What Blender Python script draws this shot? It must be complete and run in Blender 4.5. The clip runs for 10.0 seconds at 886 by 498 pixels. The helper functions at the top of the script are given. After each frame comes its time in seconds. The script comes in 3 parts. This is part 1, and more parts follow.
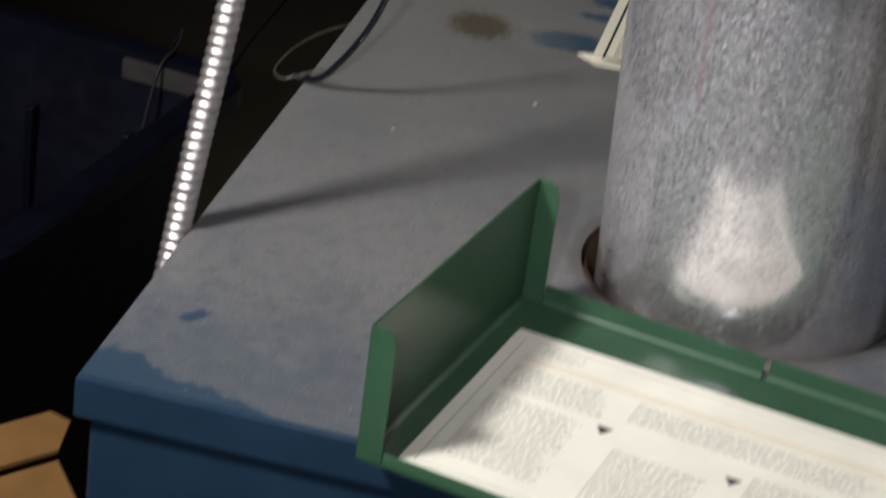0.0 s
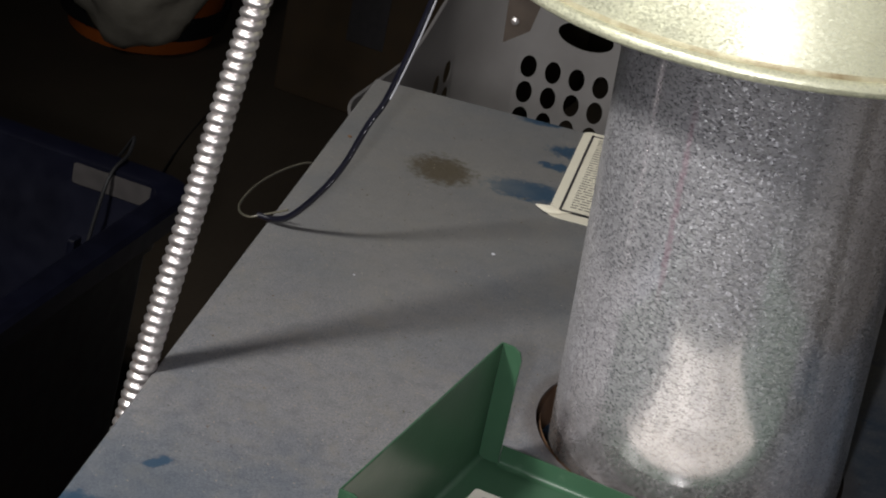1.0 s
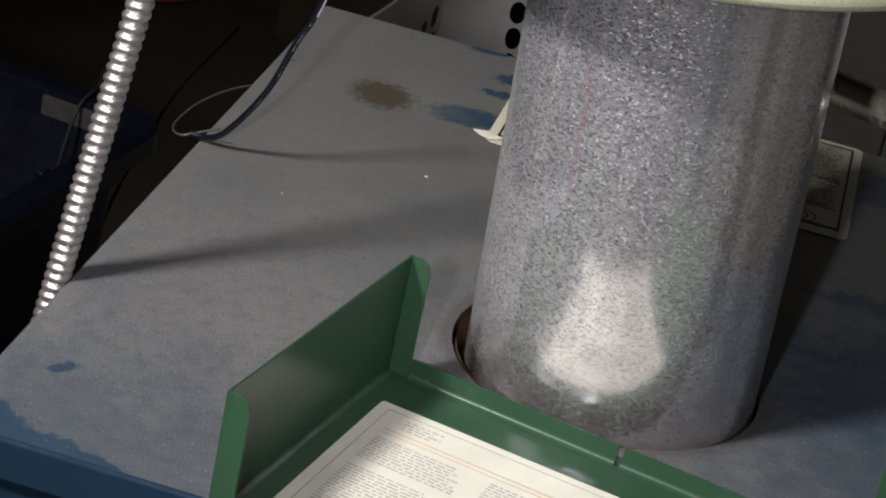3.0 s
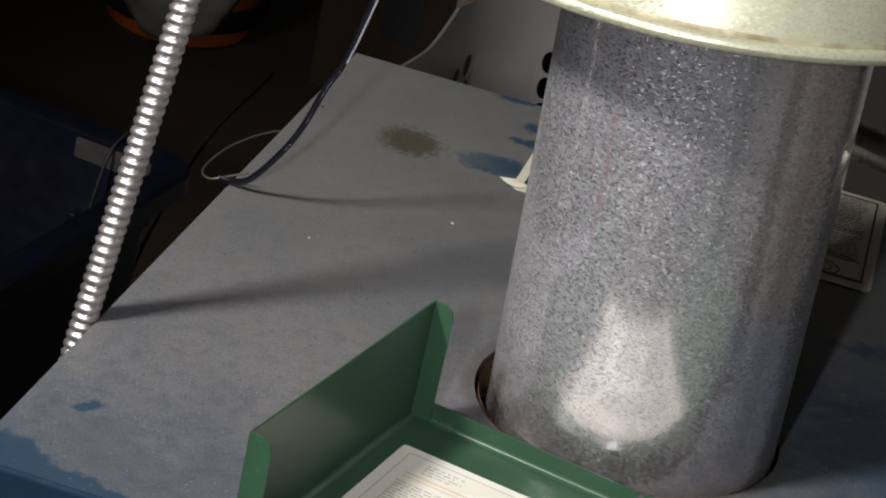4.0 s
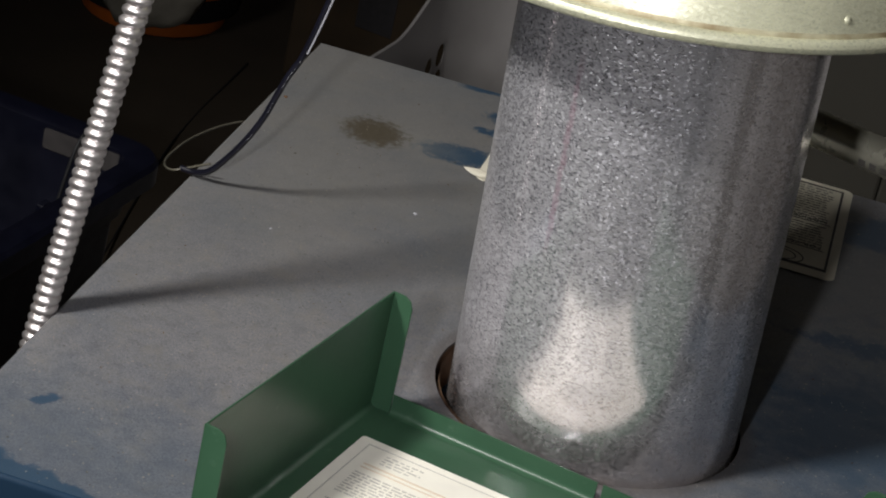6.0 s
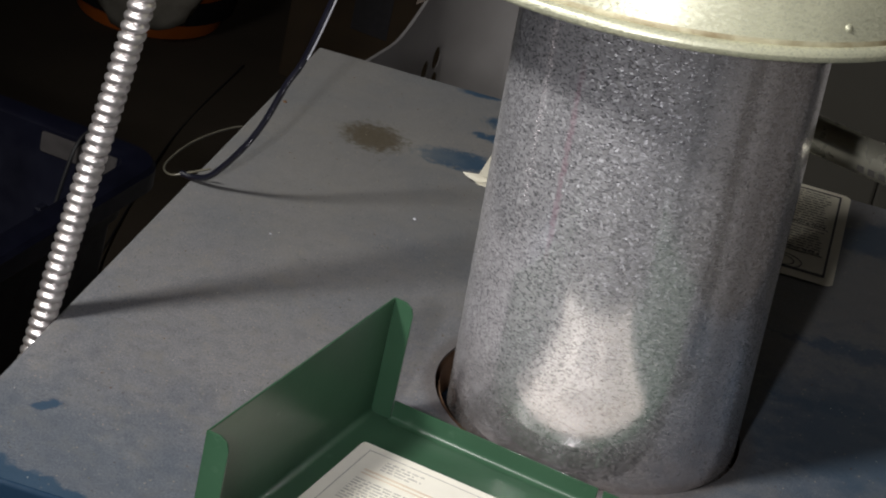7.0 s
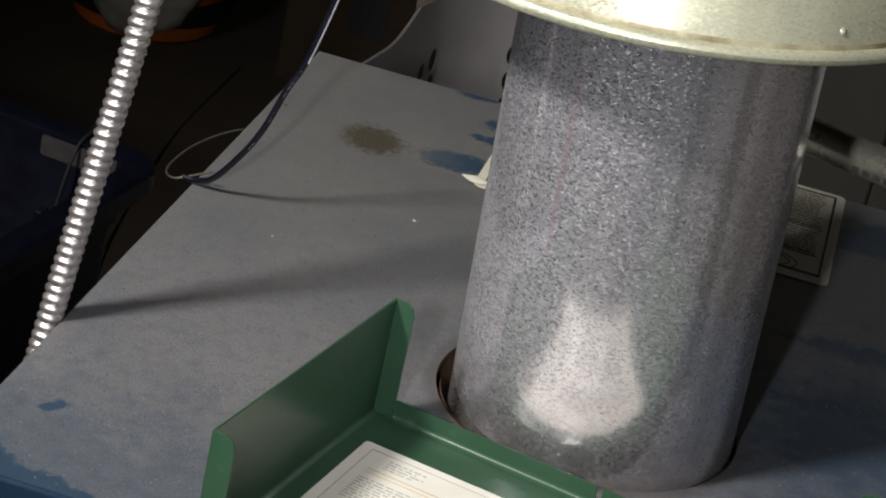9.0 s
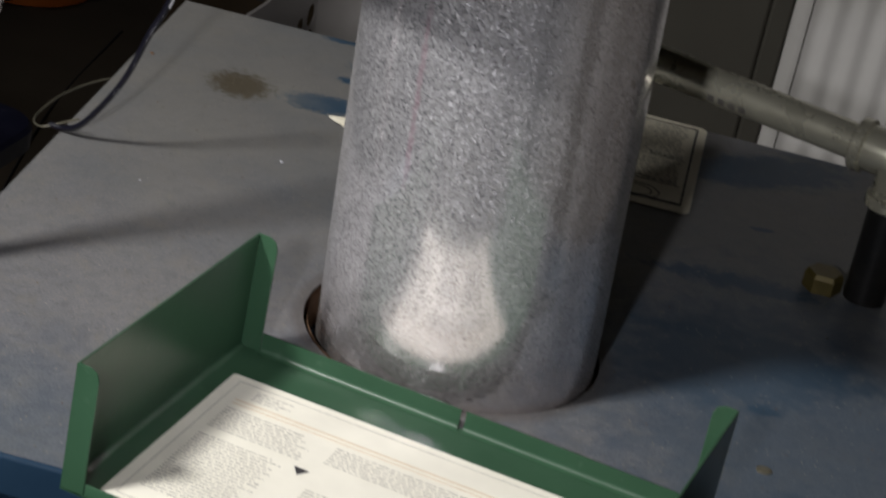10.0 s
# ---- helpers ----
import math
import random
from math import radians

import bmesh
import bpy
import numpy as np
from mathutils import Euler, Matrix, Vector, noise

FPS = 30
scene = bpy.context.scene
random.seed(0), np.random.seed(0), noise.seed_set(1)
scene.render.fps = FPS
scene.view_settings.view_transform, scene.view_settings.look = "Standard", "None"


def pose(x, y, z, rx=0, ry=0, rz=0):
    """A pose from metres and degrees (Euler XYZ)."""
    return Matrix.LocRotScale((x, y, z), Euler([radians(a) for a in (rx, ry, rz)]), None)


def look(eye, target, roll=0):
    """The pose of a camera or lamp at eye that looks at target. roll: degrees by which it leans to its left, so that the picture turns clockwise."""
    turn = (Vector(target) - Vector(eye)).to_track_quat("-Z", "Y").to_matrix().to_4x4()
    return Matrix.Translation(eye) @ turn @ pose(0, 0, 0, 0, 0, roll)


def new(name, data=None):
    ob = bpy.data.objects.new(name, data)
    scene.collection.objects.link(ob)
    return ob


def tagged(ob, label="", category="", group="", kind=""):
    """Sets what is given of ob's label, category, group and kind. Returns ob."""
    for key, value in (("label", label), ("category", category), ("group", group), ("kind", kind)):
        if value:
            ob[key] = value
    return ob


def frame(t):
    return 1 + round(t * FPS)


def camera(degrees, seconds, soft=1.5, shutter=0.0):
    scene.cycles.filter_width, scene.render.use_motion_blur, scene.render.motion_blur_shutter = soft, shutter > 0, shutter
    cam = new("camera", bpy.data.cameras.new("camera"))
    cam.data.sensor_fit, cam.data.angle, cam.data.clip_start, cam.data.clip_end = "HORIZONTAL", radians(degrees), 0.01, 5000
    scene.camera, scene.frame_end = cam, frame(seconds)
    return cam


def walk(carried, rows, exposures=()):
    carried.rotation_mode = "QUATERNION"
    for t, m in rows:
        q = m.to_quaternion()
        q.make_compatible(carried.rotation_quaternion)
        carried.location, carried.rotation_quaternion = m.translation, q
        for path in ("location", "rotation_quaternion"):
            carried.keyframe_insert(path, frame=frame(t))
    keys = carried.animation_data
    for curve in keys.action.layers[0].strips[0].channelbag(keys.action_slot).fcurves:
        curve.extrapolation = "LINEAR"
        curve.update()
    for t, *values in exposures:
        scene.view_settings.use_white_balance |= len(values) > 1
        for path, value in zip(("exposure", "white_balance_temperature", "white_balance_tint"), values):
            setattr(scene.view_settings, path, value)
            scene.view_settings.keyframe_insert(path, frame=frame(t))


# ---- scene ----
cam = camera(22.16, 10.0, soft=2.0, shutter=0.5)

PATH = [
    (0, (0.2879, -0.8065, 0.5206), (0.1418, 0.0703, 0.0624), 7.90),
    (0.5, (0.2661, -0.8159, 0.5506), (0.1482, 0.0823, 0.1270), 11.13),
    (1, (0.2583, -0.8170, 0.5607), (0.1406, 0.0824, 0.1397), 11.78),
    (1.5, (0.2700, -0.8064, 0.5635), (0.1435, 0.0889, 0.1363), 11.39),
    (2, (0.2820, -0.8090, 0.5690), (0.1587, 0.0899, 0.1485), 11.75),
    (2.5, (0.2984, -0.8146, 0.5650), (0.1770, 0.0836, 0.1426), 12.93),
    (2.7, (0.3100, -0.8129, 0.5482), (0.1892, 0.0781, 0.1105), 12.69),
    (3.8, (0.3276, -0.8197, 0.5518), (0.1841, 0.0744, 0.1274), 12.46),
    (4, (0.3269, -0.8222, 0.5530), (0.1803, 0.0730, 0.1321), 12.71),
    (4.5, (0.3306, -0.8226, 0.5572), (0.1810, 0.0704, 0.1326), 13.26),
    (5, (0.3343, -0.8206, 0.5562), (0.1936, 0.0764, 0.1370), 13.16),
    (5.5, (0.3386, -0.8161, 0.5543), (0.1996, 0.0789, 0.1305), 12.71),
    (7, (0.3332, -0.8182, 0.5574), (0.1982, 0.0779, 0.1346), 12.88),
    (7.5, (0.3340, -0.8168, 0.5578), (0.2026, 0.0807, 0.1367), 12.53),
    (8, (0.3366, -0.8219, 0.5571), (0.2070, 0.0756, 0.1356), 12.29),
    (8.5, (0.3320, -0.8252, 0.5593), (0.2005, 0.0721, 0.1379), 12.83),
    (9, (0.3323, -0.8320, 0.5634), (0.1994, 0.0648, 0.1413), 12.71),
    (9.5, (0.3421, -0.8407, 0.5735), (0.2330, 0.0559, 0.1444), 12.17),
    (9.7, (0.3463, -0.8475, 0.5744), (0.2545, 0.0526, 0.1484), 12.70),
    (10, (0.3581, -0.8552, 0.5625), (0.2717, 0.0448, 0.1352), 12.17),
]

walk(cam, [(t, look(eye, target, roll)) for t, eye, target, roll in PATH])
scene.view_settings.exposure = 0.0

# ---- world and lamps ----
world = bpy.data.worlds.new("world")
world.use_nodes = True
scene.world = world
world.node_tree.nodes["Background"].inputs[0].default_value = (0.9, 0.95, 1.0, 1)
world.node_tree.nodes["Background"].inputs[1].default_value = 0.02


def lamp(name, place, target, watts, radius, colour, spot=None):
    data = bpy.data.lights.new(name, "SPOT" if spot else "POINT")
    data.energy, data.shadow_soft_size, data.color = watts, radius, colour
    if spot:
        data.spot_size, data.spot_blend = radians(spot), 1.0
    ob = new(name, data)
    ob.matrix_world = look(place, target)
    return ob


# the work lamp above and in front of the cabinet, and the small lamp carried beside the lens
lamp("work_lamp", (-0.76, -0.85, 1.40), (0.20, 0.22, 0.0), 234, 0.15, (0.99, 0.97, 0.935), 84)
lamp("inspection_lamp", (0.20, -0.85, 0.54), (0.10, 0.36, 0.24), 32.0, 0.02, (0.985, 0.97, 0.99), 54)

FLOOR = -0.90
CEILING = 1.45


# ---- material helpers ----
class Nodes:
    """A node material with short ways to add nodes."""

    def __init__(self, name, rough=0.5, metal=0.0):
        self.mat = bpy.data.materials.new(name)
        self.mat.use_nodes = True
        self.t = self.mat.node_tree
        self.bsdf = self.t.nodes["Principled BSDF"]
        self.bsdf.inputs["Roughness"].default_value = rough
        self.bsdf.inputs["Metallic"].default_value = metal
        self.co = self.add("ShaderNodeTexCoord").outputs["Object"]

    def add(self, kind, **props):
        n = self.t.nodes.new(kind)
        for key, value in props.items():
            setattr(n, key, value)
        return n

    def link(self, a, b):
        self.t.links.new(a, b)

    def noise(self, scale, detail=4.0, rough=0.6, stretch=None, warp=0.0):
        n = self.add("ShaderNodeTexNoise")
        n.inputs["Scale"].default_value, n.inputs["Detail"].default_value = scale, detail
        n.inputs["Roughness"].default_value, n.inputs["Distortion"].default_value = rough, warp
        src = self.co
        if stretch:
            m = self.add("ShaderNodeMapping")
            m.inputs["Scale"].default_value = stretch
            self.link(src, m.inputs[0])
            src = m.outputs[0]
        self.link(src, n.inputs["Vector"])
        return n.outputs["Fac"]

    def voronoi(self, scale, out="Distance", stretch=None, flat=False):
        n = self.add("ShaderNodeTexVoronoi", voronoi_dimensions="2D" if flat else "3D")
        n.inputs["Scale"].default_value = scale
        src = self.co
        if stretch:
            m = self.add("ShaderNodeMapping")
            m.inputs["Scale"].default_value = stretch
            self.link(src, m.inputs[0])
            src = m.outputs[0]
        self.link(src, n.inputs["Vector"])
        return n.outputs[out]

    def ramp(self, fac, stops):
        n = self.add("ShaderNodeValToRGB")
        e = n.color_ramp.elements
        while len(e) < len(stops):
            e.new(0.5)
        for el, (p, c) in zip(e, stops):
            el.position = p
            el.color = (c, c, c, 1) if isinstance(c, (int, float)) else (*c, 1)
        self.link(fac, n.inputs[0])
        return n.outputs[0]

    def math(self, op, a, b=None, c=None):
        n = self.add("ShaderNodeMath", operation=op)
        for i, v in enumerate((a, b, c)):
            if v is None:
                continue
            if isinstance(v, (int, float)):
                n.inputs[i].default_value = v
            else:
                self.link(v, n.inputs[i])
        return n.outputs[0]

    def mix(self, fac, a, b, blend="MIX"):
        n = self.add("ShaderNodeMix", data_type="RGBA", blend_type=blend)
        for i, v in ((0, fac), (6, a), (7, b)):
            if isinstance(v, (int, float)):
                n.inputs[i].default_value = v
            elif isinstance(v, tuple):
                n.inputs[i].default_value = (*v, 1)
            else:
                self.link(v, n.inputs[i])
        return n.outputs[2]

    def spot(self, x, y, rx, ry, edge=0.5, grain=60.0, ragged=0.6, turn=0.0):
        """1 inside a ragged patch round (x, y), 0 outside it."""
        m = self.add("ShaderNodeMapping", vector_type="TEXTURE")
        m.inputs["Location"].default_value = (x, y, 0)
        m.inputs["Rotation"].default_value = (0, 0, radians(turn))
        m.inputs["Scale"].default_value = (rx, ry, 1e3)
        self.link(self.co, m.inputs[0])
        n = self.add("ShaderNodeVectorMath", operation="LENGTH")
        self.link(m.outputs[0], n.inputs[0])
        wob = self.math("MULTIPLY_ADD", self.noise(grain, 5, 0.65), ragged * 2, -ragged)
        d = self.math("ADD", n.outputs["Value"], wob)
        r = self.add("ShaderNodeMapRange", interpolation_type="SMOOTHSTEP")
        r.inputs["From Min"].default_value, r.inputs["From Max"].default_value = 1 + edge / 2, 1 - edge / 2
        self.link(d, r.inputs[0])
        return r.outputs[0]

    def colour(self, c):
        if isinstance(c, tuple):
            self.bsdf.inputs["Base Color"].default_value = (*c, 1)
        else:
            self.link(c, self.bsdf.inputs["Base Color"])
        return self

    def rough(self, r):
        self.link(r, self.bsdf.inputs["Roughness"])
        return self

    def bump(self, height, strength=0.3, distance=0.001):
        n = self.add("ShaderNodeBump")
        n.inputs["Strength"].default_value, n.inputs["Distance"].default_value = strength, distance
        self.link(height, n.inputs["Height"])
        self.link(n.outputs[0], self.bsdf.inputs["Normal"])
        return self


def simple(name, a, b, scale=40.0, rough=0.5, metal=0.0, bump=0.15, fine=600.0):
    """A surface of two near tones, with broad mottling and fine grain."""
    m = Nodes(name, rough, metal)
    broad = m.ramp(m.noise(scale, 5), [(0.3, 0.0), (0.7, 1.0)])
    m.colour(m.mix(broad, a, b))
    m.rough(m.math("MULTIPLY_ADD", m.noise(scale * 2), 0.25, rough - 0.12))
    m.bump(m.noise(fine, 3), bump, 0.0004)
    return m.mat


# ---- materials ----
def make_dusty_paint():
    """Blue cabinet paint under a coat of grey dust, bare in rubbed patches."""
    m = Nodes("dusty_blue_paint", 0.6)
    blue = m.mix(m.noise(30, 5), (0.014, 0.037, 0.066), (0.024, 0.057, 0.10))
    dust = m.mix(m.ramp(m.noise(14, 6, 0.6), [(0.3, 0), (0.7, 1)]), (0.116, 0.116, 0.132), (0.154, 0.152, 0.160))
    dust = m.mix(m.ramp(m.noise(900, 5, 0.85), [(0.46, 0), (0.66, 1)]), dust, (0.25, 0.243, 0.236))
    dust = m.mix(m.ramp(m.noise(620, 4, 0.8), [(0.36, 0.6), (0.49, 0.0)]), dust, (0.05, 0.05, 0.055))
    dust = m.mix(m.ramp(m.noise(110, 5, 0.7), [(0.32, 0.35), (0.54, 0.0)]), dust, (0.06, 0.06, 0.065))
    dust = m.mix(m.ramp(m.noise(55, 6, 0.75, None, 0.6), [(0.5, 0.0), (0.68, 0.55)]), dust, (0.165, 0.15, 0.13))
    warm = m.math("MAXIMUM", m.spot(0.08, 0.52, 0.26, 0.24, 1.6, 20, 0.6), m.spot(0.45, 0.47, 0.12, 0.10, 1.2, 40, 0.9))
    dust = m.mix(m.math("MULTIPLY", warm, 0.6), dust, (0.138, 0.134, 0.122))
    bare = None
    for s in (
        (0.004, 0.006, 0.046, 0.024, 0.35, 60, 0.7, -10), (0.056, 0.002, 0.034, 0.012, 0.4, 80, 0.8, -10), (0.0305, 0.072, 0.0085, 0.0042, 0.7, 170, 0.9, 50),
        (0.132, 0.497, 0.026, 0.015, 0.6, 200, 0.95, 6), (0.119, 0.620, 0.016, 0.007, 0.6, 190, 0.9, 4), (0.070, 0.627, 0.010, 0.004, 0.7, 80, 0.8, 0), (0.150, 0.578, 0.018, 0.010, 0.7, 240, 1.2, 10), (0.144, 0.548, 0.014, 0.006, 0.6, 190, 1.6, 5),
        (0.420, 0.572, 0.07, 0.026, 0.6, 60, 0.8, 28), (0.49, 0.64, 0.06, 0.02, 0.8, 60, 0.9, 20), (0.42, 0.388, 0.055, 0.012, 0.9, 90, 1.3, 4), (0.45, 0.30, 0.07, 0.035, 1.2, 60, 1.1, -10),
        (0.426, 0.475, 0.008, 0.003, 0.9, 120, 0.9, 10), (0.44, 0.235, 0.012, 0.008, 0.9, 80, 0.9, 0), (0.40, 0.31, 0.05, 0.012, 1.2, 90, 1.3, 10), (0.5, 0.12, 0.08, 0.05, 1.4, 50, 1.0, 0),
    ):
        p = m.spot(*s)
        bare = p if bare is None else m.math("MAXIMUM", bare, p)
    thin = m.math("MULTIPLY", m.ramp(m.noise(9, 5), [(0.45, 0.0), (0.75, 1.0)]), 0.28)
    thin = m.math("MAXIMUM", thin, m.math("MULTIPLY", m.spot(0.05, 0.02, 0.16, 0.075, 1.5, 28, 1.0, -6), 0.42))
    thin = m.math("MAXIMUM", thin, m.math("MULTIPLY", m.spot(0.47, 0.22, 0.13, 0.19, 1.2, 50, 0.8, 0), 0.62))
    # right of the flue: thin dust, darkened further where the pipe's shadow lies
    thin = m.math("MAXIMUM", thin, m.math("MULTIPLY", m.spot(0.425, 0.285, 0.095, 0.075, 1.1, 60, 0.9, 40), 0.8))
    bare = m.math("MAXIMUM", m.math("MULTIPLY", bare, 0.9), thin)
    c = m.mix(bare, dust, blue)
    halo = m.spot(0.098, 0.495, 0.03, 0.02, 1.3, 90, 0.8, 0)
    c = m.mix(m.math("MULTIPLY", halo, 0.25), c, (0.21, 0.2, 0.175))
    stain = m.spot(0.0755, 0.4945, 0.0190, 0.021, 0.8, 230, 1.1, 20)
    c = m.mix(m.math("MULTIPLY", stain, 0.92), c, m.mix(m.noise(600, 3), (0.035, 0.027, 0.018), (0.09, 0.075, 0.05)))
    rim = m.spot(0.269, 0.227, 0.088, 0.088, 0.1, 60, 0.06)
    c = m.mix(m.math("MULTIPLY", rim, 0.45), c, (0.06, 0.045, 0.035))
    flecks = m.ramp(m.voronoi(120, "Distance"), [(0.035, 1.0), (0.06, 0.0)])
    keep = m.ramp(m.noise(35, 2), [(0.52, 0), (0.6, 1)])
    c = m.mix(m.math("MULTIPLY", flecks, keep), c, (0.4, 0.38, 0.33))
    dark = m.ramp(m.voronoi(75, "Distance"), [(0.03, 1.0), (0.05, 0.0)])
    c = m.mix(m.math("MULTIPLY", dark, m.ramp(m.noise(22, 2), [(0.5, 0), (0.58, 1)])), c, (0.05, 0.045, 0.04))
    crumbs = m.ramp(m.voronoi(125, "Distance", None, True), [(0.045, 1.0), (0.085, 0.0)])
    c = m.mix(m.math("MULTIPLY", crumbs, m.ramp(m.noise(60, 3), [(0.48, 0), (0.60, 0.8)])), c, (0.25, 0.215, 0.17))
    specks = m.ramp(m.voronoi(90, "Distance", (1, 1.3, 1), True), [(0.038, 1.0), (0.066, 0.0)])
    c = m.mix(m.math("MULTIPLY", specks, m.ramp(m.noise(31, 3), [(0.5, 0), (0.6, 0.85)])), c, (0.045, 0.04, 0.034))
    m.colour(c)
    m.link(m.math("MULTIPLY_ADD", bare, 0.0, 0.2), m.bsdf.inputs["Specular IOR Level"])
    m.rough(m.math("MULTIPLY_ADD", bare, -0.1, 0.5))
    m.bump(m.noise(2000, 3, 0.75), 0.2, 0.0003)
    return m.mat


def make_galvanised(name, warm=0.0, spangle=1.0, shine=0.5, lift=1.0, axis=None):
    """Zinc-coated sheet: a dull crystal skin and a shiny one, mingled grain by grain, with faint streaks down its length."""
    m = Nodes(name, 0.45, 0.3)
    cells = m.voronoi(1180, "Color", (0.75, 0.75, 1.25))
    sep = m.add("ShaderNodeSeparateColor")
    m.link(cells, sep.inputs[0])
    grain = m.math("MULTIPLY_ADD", m.noise(560, 5, 0.85, (0.7, 0.7, 1.3)), 1.5, -0.6)
    g = m.math("ADD", m.math("MULTIPLY", sep.outputs[0], 0.62), grain)
    lo, hi = (0.6 - 0.44 * spangle) * lift, min(0.96, (0.6 + 0.40 * spangle) * lift)
    base = m.ramp(g, [(0.10, (lo, lo, lo + 0.012)), (0.42, (0.66 * lift, 0.65 * lift, 0.675 * lift)), (0.80, (hi, hi, hi + 0.01))])
    streak = m.ramp(m.noise(20, 5, 0.6, (1, 1, 0.07)), [(0.35, (0.74, 0.74, 0.76)), (0.65, (1, 1, 1))])
    c = m.mix(0.75, base, streak, "MULTIPLY")
    broad = m.ramp(m.noise(9, 4), [(0.35, (0.87, 0.87, 0.88)), (0.65, (1, 1, 1))])
    c = m.mix(0.8, c, broad, "MULTIPLY")
    if warm:
        c = m.mix(warm, c, (0.96, 0.97, 0.66), "MULTIPLY")
        c = m.mix(m.ramp(m.noise(38, 5, 0.7, (1, 1, 2.5), 0.8), [(0.5, 0.0), (0.72, 0.35)]), c, (0.42, 0.40, 0.27))
    if axis:
        # dark streaks, a red chalk line, shade painted round the foot and under the hood
        xyz = m.add("ShaderNodeSeparateXYZ")
        m.link(m.co, xyz.inputs[0])
        px = m.math("SUBTRACT", m.math("MULTIPLY_ADD", xyz.outputs[2], -axis[2], xyz.outputs[0]), axis[0])
        py = m.math("SUBTRACT", xyz.outputs[1], axis[1])
        turn = m.math("ARCTAN2", py, px)

        def run(at, half, low, high, colour, amount, under):
            off = m.math("ABSOLUTE", m.math("SUBTRACT", turn, radians(at)))
            wob = m.math("MULTIPLY_ADD", m.noise(260, 5, 0.85, (1, 1, 0.6)), 3.4, -1.7)
            d = m.math("ADD", m.math("DIVIDE", off, radians(half)), wob)
            side = m.ramp(d, [(0.35, 1.0), (1.0, 0.0)])
            mid, tall = (low + high) / 2, (high - low) / 2
            up = m.ramp(m.math("DIVIDE", m.math("ABSOLUTE", m.math("SUBTRACT", xyz.outputs[2], mid)), tall), [(0.6, 1.0), (1.0, 0.0)])
            return m.mix(m.math("MULTIPLY", m.math("MULTIPLY", side, up), amount), under, colour)

        c = run(-114.5, 1.6, 0.105, 0.215, (0.55, 0.27, 0.36), 0.36, c)
        c = run(-53.0, 4.5, 0.05, 0.27, (0.12, 0.12, 0.12), 0.5, c)
        c = run(-40.0, 6.0, 0.0, 0.28, (0.22, 0.22, 0.23), 0.3, c)
        c = run(-70.0, 3.0, 0.10, 0.27, (0.25, 0.25, 0.26), 0.25, c)
        # foot darkened in the colour to dim the pipe's base
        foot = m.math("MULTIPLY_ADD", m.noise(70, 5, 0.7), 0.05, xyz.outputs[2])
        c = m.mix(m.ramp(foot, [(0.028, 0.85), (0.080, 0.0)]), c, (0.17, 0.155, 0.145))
        # shade of the hood, painted just below its rim
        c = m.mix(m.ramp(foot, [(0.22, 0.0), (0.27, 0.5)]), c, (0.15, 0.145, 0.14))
    m.colour(c)
    # each crystal leans its own way
    lean = m.add("ShaderNodeVectorMath", operation="MULTIPLY_ADD")
    m.link(cells, lean.inputs[0])
    lean.inputs[1].default_value = (0.7 * spangle,) * 3
    lean.inputs[2].default_value = (-0.35 * spangle,) * 3
    tilt = m.add("ShaderNodeVectorMath", operation="ADD")
    m.link(m.add("ShaderNodeNewGeometry").outputs["Normal"], tilt.inputs[0])
    m.link(lean.outputs[0], tilt.inputs[1])
    unit = m.add("ShaderNodeVectorMath", operation="NORMALIZE")
    m.link(tilt.outputs[0], unit.inputs[0])
    m.link(unit.outputs[0], m.bsdf.inputs["Normal"])
    gloss = m.add("ShaderNodeBsdfPrincipled")
    gloss.inputs["Metallic"].default_value = 1.0
    m.link(m.mix(0.3, (0.86 * lift, 0.80 * lift, (0.82 if not warm else 0.66) * lift), c), gloss.inputs["Base Color"])
    m.link(m.math("MULTIPLY_ADD", g, 0.05 * spangle, 0.115 + 0.3 * (1 - spangle)), gloss.inputs["Roughness"])
    b = m.add("ShaderNodeBump")
    b.inputs["Strength"].default_value, b.inputs["Distance"].default_value = 0.05 * spangle, 0.0002
    m.link(m.noise(420, 3, 0.6), b.inputs["Height"])
    m.link(b.outputs[0], gloss.inputs["Normal"])
    mixer = m.add("ShaderNodeMixShader")
    m.link(m.ramp(g, [(0.0, shine - 0.34 * spangle), (0.16, shine + 0.04 * spangle), (0.75, shine + 0.14 * spangle)]), mixer.inputs[0])
    m.link(m.bsdf.outputs[0], mixer.inputs[1])
    m.link(gloss.outputs[0], mixer.inputs[2])
    m.link(mixer.outputs[0], m.t.nodes["Material Output"].inputs["Surface"])
    return m.mat


def make_green():
    m = Nodes("green_enamel", 0.38)
    m.bsdf.inputs["Specular IOR Level"].default_value = 0.32
    c = m.mix(m.ramp(m.noise(16, 5), [(0.3, 0), (0.7, 1)]), (0.026, 0.067, 0.037), (0.036, 0.086, 0.049))
    worn = m.ramp(m.noise(70, 6, 0.7), [(0.62, 0), (0.72, 1)])
    c = m.mix(m.math("MULTIPLY", worn, 0.3), c, (0.11, 0.17, 0.12))
    m.colour(c)
    m.rough(m.math("MULTIPLY_ADD", m.noise(40), 0.12, 0.25))
    m.bump(m.noise(350, 3), 0.12, 0.0004)
    return m.mat


def make_paper(name, tone):
    m = Nodes(name, 0.55)
    c = m.mix(m.ramp(m.noise(25, 5), [(0.3, 0), (0.75, 1)]), tone, tuple(v * 0.86 for v in tone))
    m.colour(c)
    m.bump(m.noise(500, 3), 0.08, 0.0003)
    return m.mat


